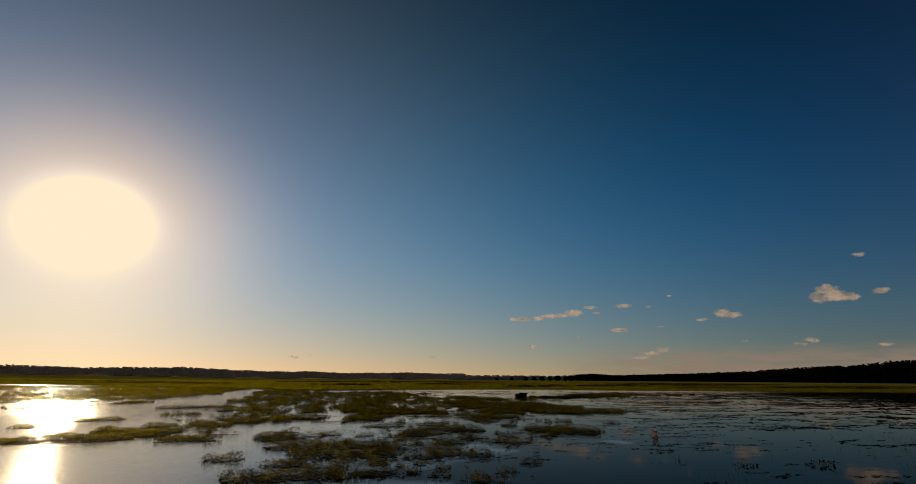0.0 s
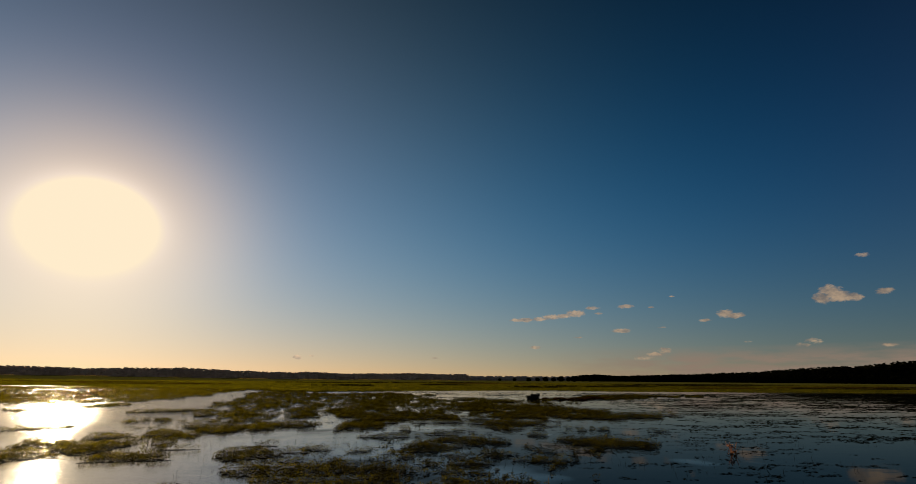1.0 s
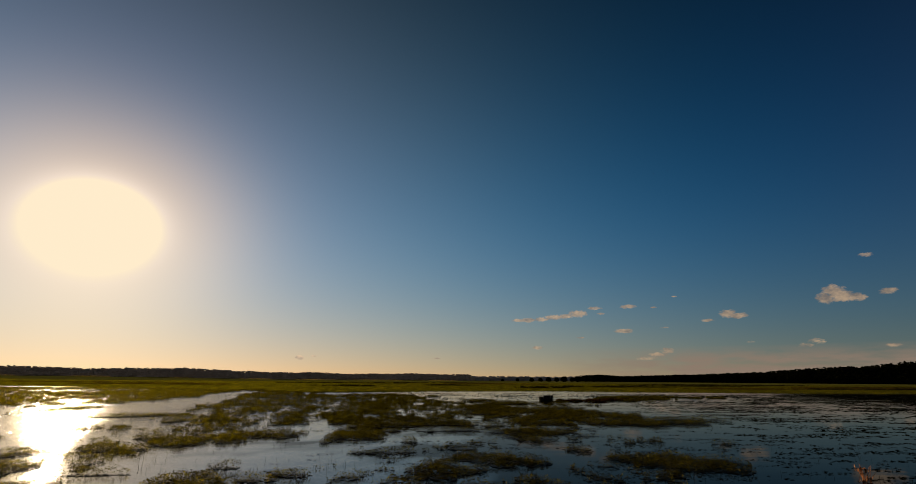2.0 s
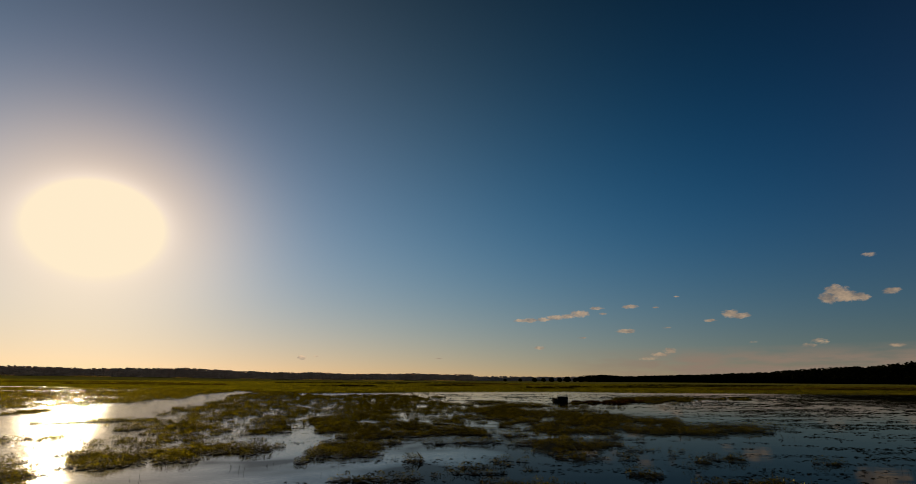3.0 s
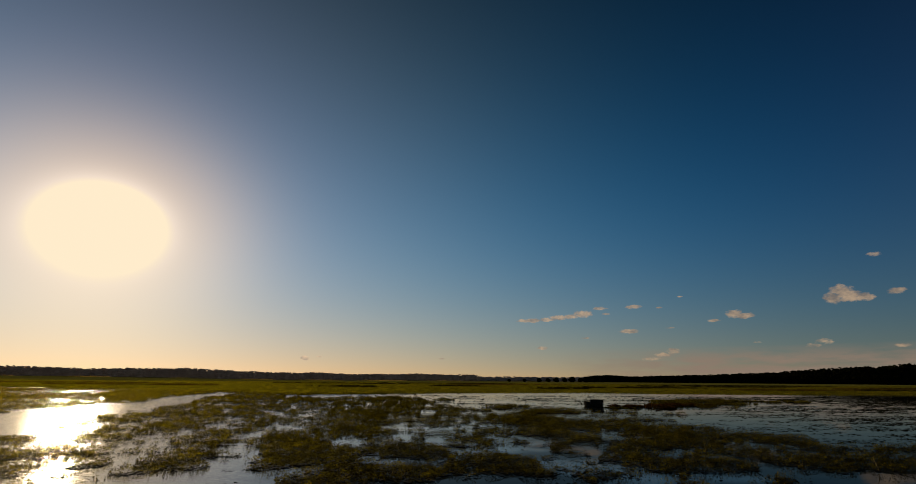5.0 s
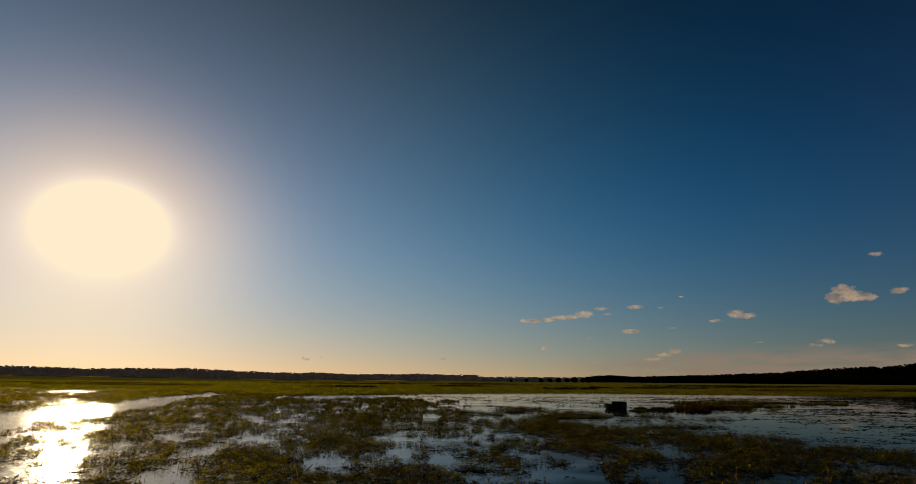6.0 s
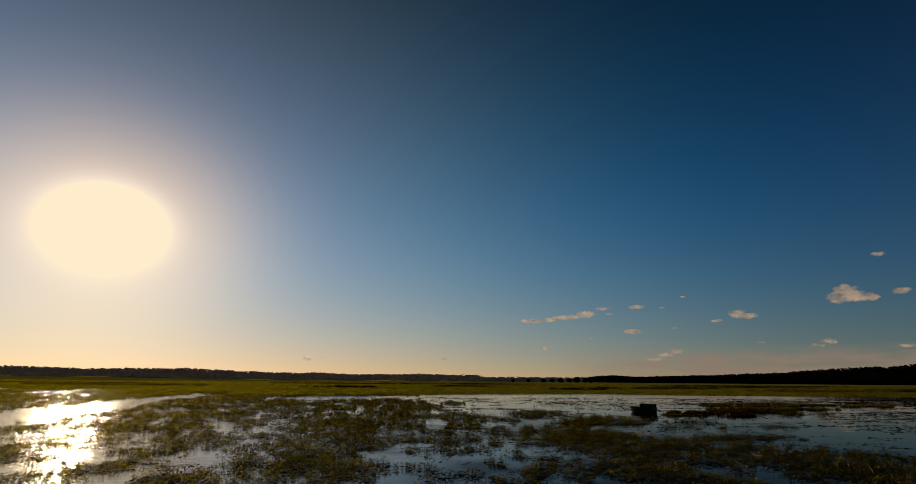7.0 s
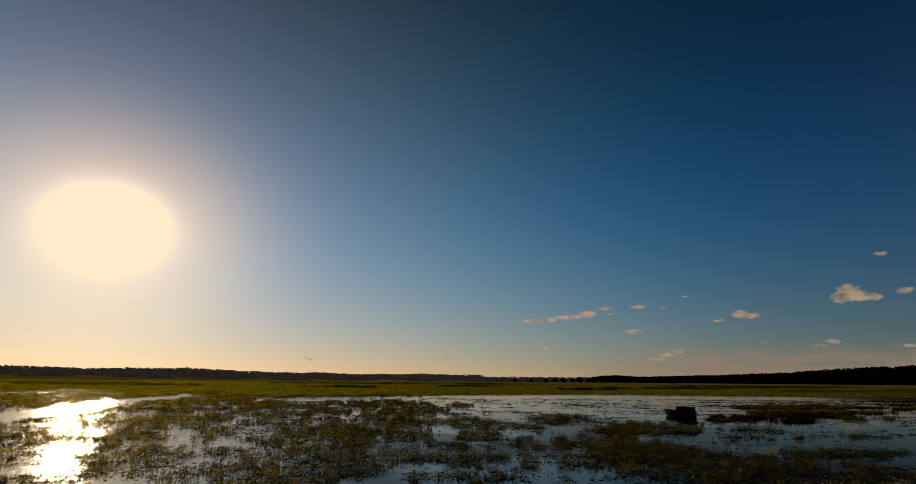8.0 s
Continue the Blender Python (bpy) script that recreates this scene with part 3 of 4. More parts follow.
spread(-50.3, 73.2, 4.5, 3.7, 25, 0.70)
spread(-67.4, 99.9, 7.0, 5.6, 22, 0.63)
spread(-45.2, 85.5, 2.8, 3.9, 22, 1.00)
spread(-1.6, 25.3, 3.5, 3.3, 0, 0.75)
spread(0.9, 24.4, 1.8, 2.7, 0, 0.54)
spread(-0.4, 33.7, 3.3, 5.0, 0, 0.59)
spread(7.0, 37.8, 2.5, 3.6, 0, 0.43)
spread(4.0, 23.3, 1.5, 1.4, 0, 0.54)
spread(-7.5, 25.5, 2.1, 1.7, 0, 0.54)
spread(3.8, 36.8, 2.4, 2.7, 0, 0.43)
spread(6.8, 30.9, 1.0, 2.3, 0, 0.27)
spread(-1.4, 39.0, 2.5, 3.9, 0, 0.64)
spread(-3.0, 35.3, 2.1, 1.3, 0, 0.81)
spread(8.0, 39.7, 1.4, 2.5, 0, 0.48)
spread(-18.9, 43.1, 2.7, 3.5, 0, 0.49)
spread(1.2, 48.9, 1.6, 2.7, 0, 0.62)
spread(5.9, 37.9, 0.8, 1.5, 0, 0.33)
spread(-5.6, 41.5, 0.8, 2.0, 0, 0.33)
spread(-21.9, 55.0, 2.7, 6.8, 0, 0.55)
spread(-26.6, 60.5, 2.1, 2.5, 0, 0.76)
spread(-19.1, 66.2, 2.5, 3.2, 0, 1.04)
spread(-17.9, 71.4, 6.2, 14.0, 0, 0.69)
spread(-4.0, 56.7, 1.0, 2.1, 0, 0.55)
spread(0.7, 66.4, 1.5, 3.8, 0, 0.89)
spread(8.2, 55.8, 3.3, 3.5, 0, 0.82)
spread(8.4, 53.1, 2.2, 2.0, 0, 0.62)
spread(2.3, 49.4, 2.0, 2.0, 0, 0.69)
spread(5.8, 62.1, 3.3, 2.3, 0, 0.69)
spread(12.9, 53.3, 2.3, 2.1, 0, 0.42)
spread(14.4, 51.2, 1.5, 1.7, 0, 0.34)
spread(-25.3, 70.1, 2.0, 2.2, 0, 0.76)
spread(-13.3, 63.2, 1.3, 2.7, 0, 0.69)
spread(-15.2, 68.7, 3.1, 3.6, 0, 0.62)
spread(-22.3, 73.3, 4.4, 2.8, 0, 0.96)
spread(-12.6, 73.3, 3.4, 3.5, 0, 0.62)
spread(-4.5, 59.8, 1.4, 0.4, 0, 0.69)
spread(-6.0, 75.3, 2.5, 3.2, 0, 0.82)
spread(-1.2, 76.6, 2.6, 4.4, 0, 0.69)
spread(5.3, 70.0, 1.7, 2.9, 0, 0.89)
spread(6.7, 66.7, 1.3, 4.3, 0, 0.76)
spread(9.1, 68.6, 2.1, 3.2, 0, 1.11)
spread(21.0, 69.7, 5.0, 3.6, 0, 1.30)
spread(29.0, 69.4, 3.6, 2.1, 0, 1.30)
spread(10.3, 58.2, 1.3, 0.8, 0, 0.96)
spread(11.5, 57.5, 0.9, 0.3, 0, 0.69)
spread(14.2, 58.5, 1.7, 0.6, 0, 0.49)
spread(8.5, 60.3, 2.2, 1.0, 0, 0.76)
spread(11.9, 61.9, 1.7, 1.9, 0, 0.62)
spread(8.9, 87.6, 3.4, 7.6, 0, 1.30)
spread(7.2, 96.0, 4.0, 6.7, 0, 0.96)
spread(15.0, 81.3, 3.6, 4.1, 0, 1.30)
spread(19.9, 78.3, 3.9, 2.1, 0, 1.24)
spread(-7.7, 89.2, 6.7, 16.5, 0, 1.24)
spread(-14.9, 85.4, 3.5, 6.7, 0, 0.76)
spread(-22.8, 82.2, 2.7, 5.7, 0, 0.96)
spread(-23.7, 97.5, 5.6, 8.8, 0, 0.96)
spread(-3.4, 104.5, 6.7, 11.5, 0, 1.24)
spread(-28.7, 88.5, 3.1, 6.1, 0, 1.11)
spread(1.5, 82.8, 2.0, 7.2, 0, 0.69)
spread(-13.1, 74.0, 1.4, 2.1, 0, 0.58)
spread(-7.6, 77.7, 1.9, 2.5, 0, 0.76)
spread(-4.8, 75.6, 1.5, 2.5, 0, 0.82)
spread(-2.5, 78.9, 2.1, 5.8, 0, 0.80)
spread(-21.3, 77.8, 2.0, 8.5, 0, 0.42)
spread(-21.4, 80.2, 1.8, 2.5, 0, 0.55)
spread(-27.3, 84.6, 2.4, 2.3, 0, 0.82)
spread(-25.2, 86.4, 4.1, 3.0, 0, 0.82)
spread(-19.9, 87.7, 5.5, 6.5, 0, 0.62)
spread(-16.8, 78.9, 3.3, 4.1, 0, 0.49)
spread(-14.1, 81.5, 3.0, 1.9, 0, 0.69)
spread(3.2, 78.9, 2.1, 3.3, 0, 0.80)
spread(1.5, 73.8, 1.6, 2.8, 0, 0.80)
spread(2.7, 71.3, 1.6, 2.2, 0, 0.89)
spread(4.9, 73.7, 1.5, 2.0, 0, 0.89)
spread(7.7, 73.7, 1.8, 2.2, 0, 1.30)
spread(5.1, 70.1, 1.4, 1.0, 0, 0.89)
spread(15.8, 84.3, 5.3, 2.5, 0, 1.24)
spread(11.2, 73.7, 2.1, 2.8, 0, 1.04)
spread(14.7, 73.6, 3.5, 3.7, 0, 1.30)
spread(19.2, 73.6, 3.1, 5.6, 0, 1.30)
spread(8.5, 70.1, 2.2, 1.0, 0, 1.18)
spread(-9.2, 79.4, 1.5, 1.1, 0, 0.89)
spread(-7.5, 84.4, 2.1, 2.5, 0, 1.11)
spread(-14.1, 89.2, 2.1, 3.3, 0, 0.69)
spread(-15.9, 85.4, 2.1, 2.0, 0, 0.62)
spread(-28.3, 95.8, 4.9, 4.1, 0, 0.89)
spread(-21.0, 87.8, 3.3, 3.9, 0, 0.42)
spread(-16.8, 83.5, 1.4, 1.7, 0, 0.55)
spread(-17.8, 93.3, 4.7, 5.7, 0, 0.69)
spread(-6.4, 93.5, 4.2, 5.9, 0, 1.18)
spread(-4.6, 84.4, 1.8, 2.7, 0, 0.86)
spread(2.3, 87.9, 3.2, 6.0, 0, 0.82)
spread(9.5, 93.8, 3.5, 9.1, 0, 1.18)
spread(10.5, 87.9, 2.2, 4.7, 0, 1.30)
spread(11.8, 85.4, 2.7, 3.5, 0, 1.30)
spread(15.7, 88.0, 2.3, 2.6, 0, 1.18)
spread(17.9, 85.4, 4.4, 2.8, 0, 1.30)
spread(19.3, 82.3, 3.6, 3.1, 0, 1.30)
spread(7.7, 80.0, 2.4, 2.7, 0, 1.18)
spread(-28.9, 102.6, 4.9, 4.0, 0, 0.76)
spread(-17.7, 86.9, 1.4, 1.0, 0, 0.62)
spread(-21.3, 100.9, 5.0, 4.7, 0, 0.55)
spread(-15.9, 89.0, 2.6, 2.6, 0, 0.44)
spread(-14.8, 93.8, 3.8, 2.8, 0, 0.69)
spread(-9.9, 92.7, 4.0, 4.7, 0, 1.04)
spread(-7.4, 99.5, 5.8, 12.0, 0, 1.21)
spread(-6.4, 87.5, 3.0, 2.3, 0, 1.07)
spread(-3.1, 89.0, 2.4, 3.5, 0, 1.07)
spread(-20.9, 112.3, 5.3, 5.5, 0, 0.62)
spread(-26.9, 110.1, 3.1, 4.9, 0, 0.49)
spread(-35.1, 109.7, 2.8, 3.6, 0, 0.67)
spread(2.9, 103.6, 2.8, 2.7, 0, 1.11)
spread(1.3, 111.5, 3.3, 5.4, 0, 0.89)
spread(10.8, 114.8, 3.1, 6.3, 0, 0.98)
spread(5.1, 106.0, 2.0, 1.7, 0, 1.04)
spread(15.4, 106.4, 4.5, 4.2, 0, 1.18)
spread(7.8, 92.8, 3.8, 5.0, 0, 1.27)
spread(10.0, 90.7, 2.4, 3.2, 0, 1.30)
spread(13.8, 89.6, 4.5, 1.3, 0, 1.30)
spread(21.2, 91.6, 2.6, 1.5, 0, 1.18)
spread(8.9, 86.1, 3.7, 1.4, 0, 1.30)
spread(15.5, 86.6, 3.1, 1.5, 0, 1.30)
spread(2.1, 95.2, 2.1, 4.5, 0, 0.76)
spread(3.2, 90.7, 1.5, 3.2, 0, 0.99)
spread(23.9, 104.3, 1.5, 1.6, 0, 0.89)
spread(21.5, 99.1, 3.0, 1.1, 0, 0.62)
spread(28.5, 100.3, 2.3, 1.5, 0, 0.76)
spread(40.6, 116.4, 6.1, 3.8, 0, 0.49)
spread(-8.6, 114.4, 6.3, 6.1, 0, 0.98)
spread(-112.0, 204.0, 55.0, 17.0, 0, 0.85)
spread(-52.0, 197.0, 26.0, 8.0, 0, 1.00)
spread(-150.0, 190.0, 60.0, 14.0, 0, 0.94)
# the creek and the pools
open_water(-18.41, 161.89, 14.81, 11.41, 23)
open_water(28.77, 169.12, 34.09, 23.30, 12)
open_water(-29.33, 119.99, 7.81, 0.90, 84)
open_water(-30.05, 133.32, 3.53, 3.04, 31)
open_water(-6.2, 44.5, 2.1, 2.6, 0)
open_water(-8.5, 62.2, 1.7, 2.6, 0)
open_water(3.5, 61.2, 1.1, 0.9, 0)
open_water(13.8, 60.2, 1.4, 0.4, 0)
open_water(-0.8, 73.4, 0.6, 3.8, 0)
open_water(-3.0, 77.5, 0.8, 2.1, 0)
open_water(11.5, 76.5, 1.3, 1.4, 0)
open_water(-6.4, 74.7, 1.0, 1.3, 0)
open_water(-2.8, 77.3, 0.6, 2.1, 0)
open_water(-3.0, 82.5, 0.8, 1.7, 0)
open_water(-12.3, 82.5, 1.7, 1.1, 0)
open_water(13.1, 79.6, 0.9, 0.6, 0)
open_water(-1.1, 103.5, 0.9, 5.9, 0)
open_water(-4.9, 93.8, 0.8, 0.7, 0)


def inside(x, y, px, py, a, b, turn):
    """The points near a sheared ellipse, and how far out in it they lie (1: its rim)."""
    reach = max(a, b) * 1.5 + 1
    near = np.flatnonzero((np.abs(x - px) < reach) & (np.abs(y - py) < reach))
    dx, dy = x[near] - px, y[near] - py
    c, s = max(abs(math.cos(turn)), 0.4), math.sin(turn)
    u, v = dx / (a * c), (dy - dx * s / c * (0.8 if abs(s) < 0.8 else 0.5)) / b
    return near, np.sqrt(u * u + v * v)


def cover(x, y):
    """How thickly plants grow at each point, and the islet that it belongs to (-1: none)."""
    best, owner = np.zeros(len(x)), np.full(len(x), -1)
    for px, py, a, b, turn, strength, index in PATCHES:
        near, r = inside(x, y, px, py, a, b, turn)
        if not len(near):
            continue
        if index >= 0:    # ragged rims
            r = r * (0.35 + 1.25 * fbm(x[near], y[near], 1.7, 3)) * 1.05
        value = strength * (1.15 if index >= 0 else 0.60 + 0.20 * np.maximum(smoothstep(115, 150, y[near]), 0.55 * smoothstep(-12, -30, x[near]))) * np.clip((1.4 - r) / 0.62, 0, 1)
        win = value > best[near]
        best[near[win]], owner[near[win]] = value[win], index
    # the creek that winds away on the west side, and the lake that it leaves
    middle = np.interp(y, (50, 57, 68, 95, 125, 146, 172, 182), (-42, -40.5, -38.5, -40, -42.5, -50, -52.5, -57))
    width = np.interp(y, (50, 70, 95, 140, 168, 180), (6.0, 4.2, 3.6, 4.0, 4.0, 1.0))
    wander = np.abs(x - middle + 3.0 * (fbm(x, y, 9.0, 2) - 0.5)) / width
    best = best * (1 - 0.96 * np.clip((1.25 - wander) / 0.3, 0, 1) * (y > 48) * (y < 184) * (owner < 0))
    for px, py, a, b, turn in POOLS:
        near, r = inside(x, y, px, py, a, b, turn)
        loose = owner[near] < 0
        near, r = near[loose], r[loose]
        best[near] *= 1 - 0.95 * np.clip((1.25 - r) / 0.35, 0, 1)
    rough = 0.3 * fbm(x, y, 3.2, 2) + 0.7 * fbm(x + 31, y, 0.8 + 0.003 * y, 3)
    return best + np.where(owner >= 0, 1.8, 3.4) * (rough - 0.5), owner, best


def grow():
    rng = np.random.RandomState(11)
    count = len([p for p in PATCHES if p[6] >= 0])
    xs, ys, ss = [], [], []
    y = 17.0
    while y < 232:
        step = 4.0
        half = 14 + 0.98 * (y + step)
        d = max(22.0, y - 62)
        # columns further out pass at a greater distance
        for x0 in np.arange(-half, half, 8.0):
            dd = max(d, abs(x0 + 4) / 0.85)
            size = 0.068 * max(1.0, dd / 28.0) ** 0.85
            n = int(8.0 * step / (size * size) * 1.25)
            xs.append(rng.uniform(x0, x0 + 8, n)), ys.append(rng.uniform(y, y + step, n)), ss.append(np.full(n, size))
        y += step
    x, y, s = np.concatenate(xs), np.concatenate(ys), np.concatenate(ss)
    f, owner, best = cover(x, y)
    # thin and tufted at the rims, thick within; thicker towards the east
    east = smoothstep(-8, 16, x)
    tuft = fbm(x + 71, y, np.where(owner >= 0, 0.26, 0.50) * np.maximum(1.0, s / 0.1), 2)
    chance = np.where(owner >= 0, smoothstep(0.36, 0.62, f), smoothstep(0.30 + 0.12 * east, 1.02 - 0.25 * east, f)) * np.where(owner >= 0, 0.90 + 0.3 * east + 1.1 * smoothstep(0.38, 0.62, tuft), 0.10 + 0.12 * east + 1.9 * smoothstep(0.35, 0.55, tuft))
    chance = chance * (1 - 0.5 * (owner < 0) * np.exp(-((x + 13) / 8.0) ** 2 - ((y - 92) / 14.0) ** 2))    # a thin stand
    keep = (rng.rand(len(x)) < chance) & (best > 0.05) & (y < shore(x) + 5)
    x, y, s, f, owner = x[keep], y[keep], s[keep], f[keep], owner[keep]
    depth = np.clip((f - 0.3) / 0.7, 0.12, 1)
    tall = np.where(owner >= 0, 0.07 + 0.19 * depth ** 0.7, 0.06 + (0.15 + 0.10 * smoothstep(0, 14, x) + 0.05 * smoothstep(80, 130, y)) * depth) * (0.35 + 0.4 * fbm(x, y, 1.3, 2) + 0.9 * smoothstep(0.3, 0.7, fbm(x + 23, y, 0.55, 2)))
    z = 0.02 + tall * rng.uniform(0.0, 1.0, len(x)) ** 0.6
    size = s * rng.uniform(0.6, 1.35, len(x))
    for k in range(count):
        mine = owner == k
        px, py, a, b = [p for p in PATCHES if p[6] == k][0][:4]
        if mine.sum() < 40:
            continue
        root = new("plant_islet")
        root.location = (px, py, 0)
        word = "large" if a * b > 8 else "small" if a * b < 2.2 else "broad"
        tagged(root, word + " raft of leafy olive-green water plants floating on the marsh", "water plants", "plant islets in the marsh")
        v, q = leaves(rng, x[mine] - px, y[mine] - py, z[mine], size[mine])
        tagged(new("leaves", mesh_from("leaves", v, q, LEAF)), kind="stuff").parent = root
        # near-black sheets under the raft, put in for the shade beneath its leaves
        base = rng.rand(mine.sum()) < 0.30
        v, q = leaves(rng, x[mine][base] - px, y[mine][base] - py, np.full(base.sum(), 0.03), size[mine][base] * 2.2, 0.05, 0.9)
        tagged(new("under_shade", mesh_from("under_shade", v, q, UNDER_SHADE)), "dark sheets under the leaves, put in for the shade there", kind="stuff").parent = root
        twig = rng.rand(mine.sum()) < 0.006
        m = int(twig.sum())
        if m > 3:
            v, q = blades(rng, x[mine][twig] - px, y[mine][twig] - py, np.zeros(m), rng.uniform(0.3, 0.75, m), size[mine][twig] * 0.16)
            tagged(new("stem_growth", mesh_from("stem_growth", v, q, REED)), "thin dry upright stems", kind="stuff").parent = root
    loose = owner < 0
    n = int(loose.sum())
    up = rng.rand(n) < np.clip(0.42 - 0.35 * depth[loose] - 0.7 * smoothstep(-8, 16, x[loose]) + (y[loose] - 100) / 400, 0.02, 0.6)
    lx, ly, lz, ls, lt = x[loose], y[loose], z[loose], size[loose], tall[loose]
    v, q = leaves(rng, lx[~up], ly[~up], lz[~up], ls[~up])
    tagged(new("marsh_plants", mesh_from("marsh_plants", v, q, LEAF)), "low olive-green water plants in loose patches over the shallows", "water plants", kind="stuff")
    # dark flat pieces added as the shade under the loose plants
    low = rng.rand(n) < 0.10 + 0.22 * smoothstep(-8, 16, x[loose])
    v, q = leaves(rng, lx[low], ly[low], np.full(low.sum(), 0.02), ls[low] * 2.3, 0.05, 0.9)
    tagged(new("loose_under_shade", mesh_from("loose_under_shade", v, q, UNDER_SHADE)), "dark flat pieces under the loose plants, put in for their shade", "plant litter", kind="stuff")
    k = int(up.sum())
    v, q = blades(rng, lx[up], ly[up], np.zeros(k), (0.05 + 0.85 * lt[up]) * rng.uniform(0.6, 1.5, k), ls[up] * 0.27, 0.4)
    tagged(new("marsh_grass", mesh_from("marsh_grass", v, q, SEDGE)), "short green marsh grass standing in shallow water", "grass", kind="stuff")


grow()


def meadow():
    """Grass tussocks on the meadow beyond the water."""
    rng = np.random.RandomState(5)
    xs, ys, ss = [], [], []
    y = 170.0
    while y < 620:
        step = 10.0
        half = 60 + 0.92 * y
        size = 0.19 * (y - 40) / 150
        n = int(2 * half * step / (size * size) * 0.17)
        xs.append(rng.uniform(-half, half, n)), ys.append(rng.uniform(y, y + step, n)), ss.append(np.full(n, size))
        y += step
    x, y, s = np.concatenate(xs), np.concatenate(ys), np.concatenate(ss)
    keep = y > shore(x) - 3 + rng.normal(0, 2.0, len(x))
    x, y, s = x[keep], y[keep], s[keep]
    h = (0.22 + 0.38 * fbm(x, y * 2.2, 30.0)) * rng.uniform(0.6, 1.2, len(x))
    v, q = blades(rng, x, y, ground_height(x, y) - 0.03, h, s * 0.5)
    tagged(new("meadow_grass", mesh_from("meadow_grass", v, q, GRASS)), "olive meadow grass on the far side of the marsh", "grass", kind="stuff")


meadow()


def reeds(name, label, x, y, a, b, n, height, mat, seed, width=0.05, gaps=0.34):
    """A long strip of upright sedge or reed."""
    rng = np.random.RandomState(seed)
    r, t = np.sqrt(rng.rand(n)), rng.uniform(0, 2 * np.pi, n)
    px, py = x + a * r * np.cos(t), y + b * r * np.sin(t)
    py = py + 5.0 * (fbm(px, px * 0 + seed, 7.0, 2) - 0.5)
    ok = (fbm(px * 0.35, py, 1.8) > 0.40 + 0.2 * r * r) & (fbm(px, py * 0 + 2 * seed, 4.0, 2) > gaps)
    px, py = px[ok], py[ok]
    k = len(px)
    v, q = blades(rng, px - x, py - y, np.zeros(k) - 0.02, height * rng.uniform(0.4, 1.15, k) * (0.25 + 1.5 * fbm(px, py, 1.6, 3) ** 1.3), np.full(k, width) * rng.uniform(0.6, 1.3, k))
    ob = new(name, mesh_from(name, v, q, mat))
    ob.location = (x, y, max(0.0, float(ground_height(np.array(x), np.array(y)))))
    return tagged(ob, label, "sedge", kind="stuff")


reeds("sedge_strip", "low reddish-brown sedge beside the boat", 33.0, 116.6, 6.6, 2.6, 8000, 0.50, LEAF_RED, 21, 0.08, 0.22)
reeds("sedge_strip", "reddish and olive sedge in broken tufts", 41.5, 121.4, 7.2, 3.0, 6000, 0.42, LEAF_RED, 24, 0.08, 0.30)
reeds("sedge_strip", "olive sedge strip in the open reach", 47.5, 128.0, 11.5, 3.2, 7000, 0.38, LEAF, 25, 0.09, 0.30)
reeds("sedge_strip", "olive sedge strip standing in the shallows", 58.5, 139.0, 18.0, 4.6, 11000, 0.42, LEAF, 22, 0.10, 0.2)
# the dark strips carry the shadows of taller grass in their colour
for k, (sx, sy, sa, dark) in enumerate((
        (16, 330, 22, 1), (110, 300, 40, 1), (60, 420, 50, 0), (190, 360, 60, 1), (260, 300, 50, 0), (-40, 280, 18, 1), (-150, 300, 45, 0), (160, 252, 34, 0),
        (230, 420, 80, 1), (-70, 440, 60, 1), (60, 262, 16, 1), (300, 500, 100, 1), (240, 262, 40, 1), (330, 330, 60, 1), (-230, 380, 70, 0), (20, 520, 70, 1))):
    reeds("reed_strip", "strip of taller reed across the meadow, darkened to put in its shade" if dark else "brownish strip of dry reed across the meadow",
          sx, sy, sa, 4.0 + sy * 0.014, 9000, 0.95, REED_DARK if dark else REED_DRY, 60 + k, 0.16 + sa * 0.003)
reeds("sedge_strip", "dark low weed bar behind the boat", 29.5, 114.2, 4.8, 0.9, 2600, 0.22, LEAF, 23, 0.08)


for k in range(9):
    along = (k + 0.5) / 9
    reeds("straw_strip", "pale straw-coloured grass along the foot of the woods", -1240 + 1330 * along, 905 + 455 * along, 85, 10, 2600, 1.5, STRAW, 120 + k, 0.9, 0.15)


def scatter_stems():
    """Single stems that stand in open water."""
    rng = np.random.RandomState(31)
    n = 12000
    y = rng.uniform(22, 200, n) ** 1.0
    x = rng.uniform(-1, 1, n) * (12 + 0.95 * y)
    f = fbm(x, y, 9.0, 3)
    ok = (f > 0.53) & (rng.rand(n) < 0.25 + 0.75 * smoothstep(60, 130, y)) & (x > -0.35 * y)
    x, y = x[ok], y[ok]
    m = len(x)
    k = 4
    x, y = np.repeat(x, k) + rng.normal(0, 0.35, m * k), np.repeat(y, k) + rng.normal(0, 0.35, m * k)
    d = np.maximum(24, y - 60)
    v, q = blades(rng, x, y, np.zeros(m * k) - 0.02, rng.uniform(0.08, 0.36, m * k), 0.012 * (d / 24) ** 0.9, 0.4)
    tagged(new("stems", mesh_from("stems", v, q, REED_DARK)), "thin dry stems standing in open water", "stems", kind="stuff")


scatter_stems()


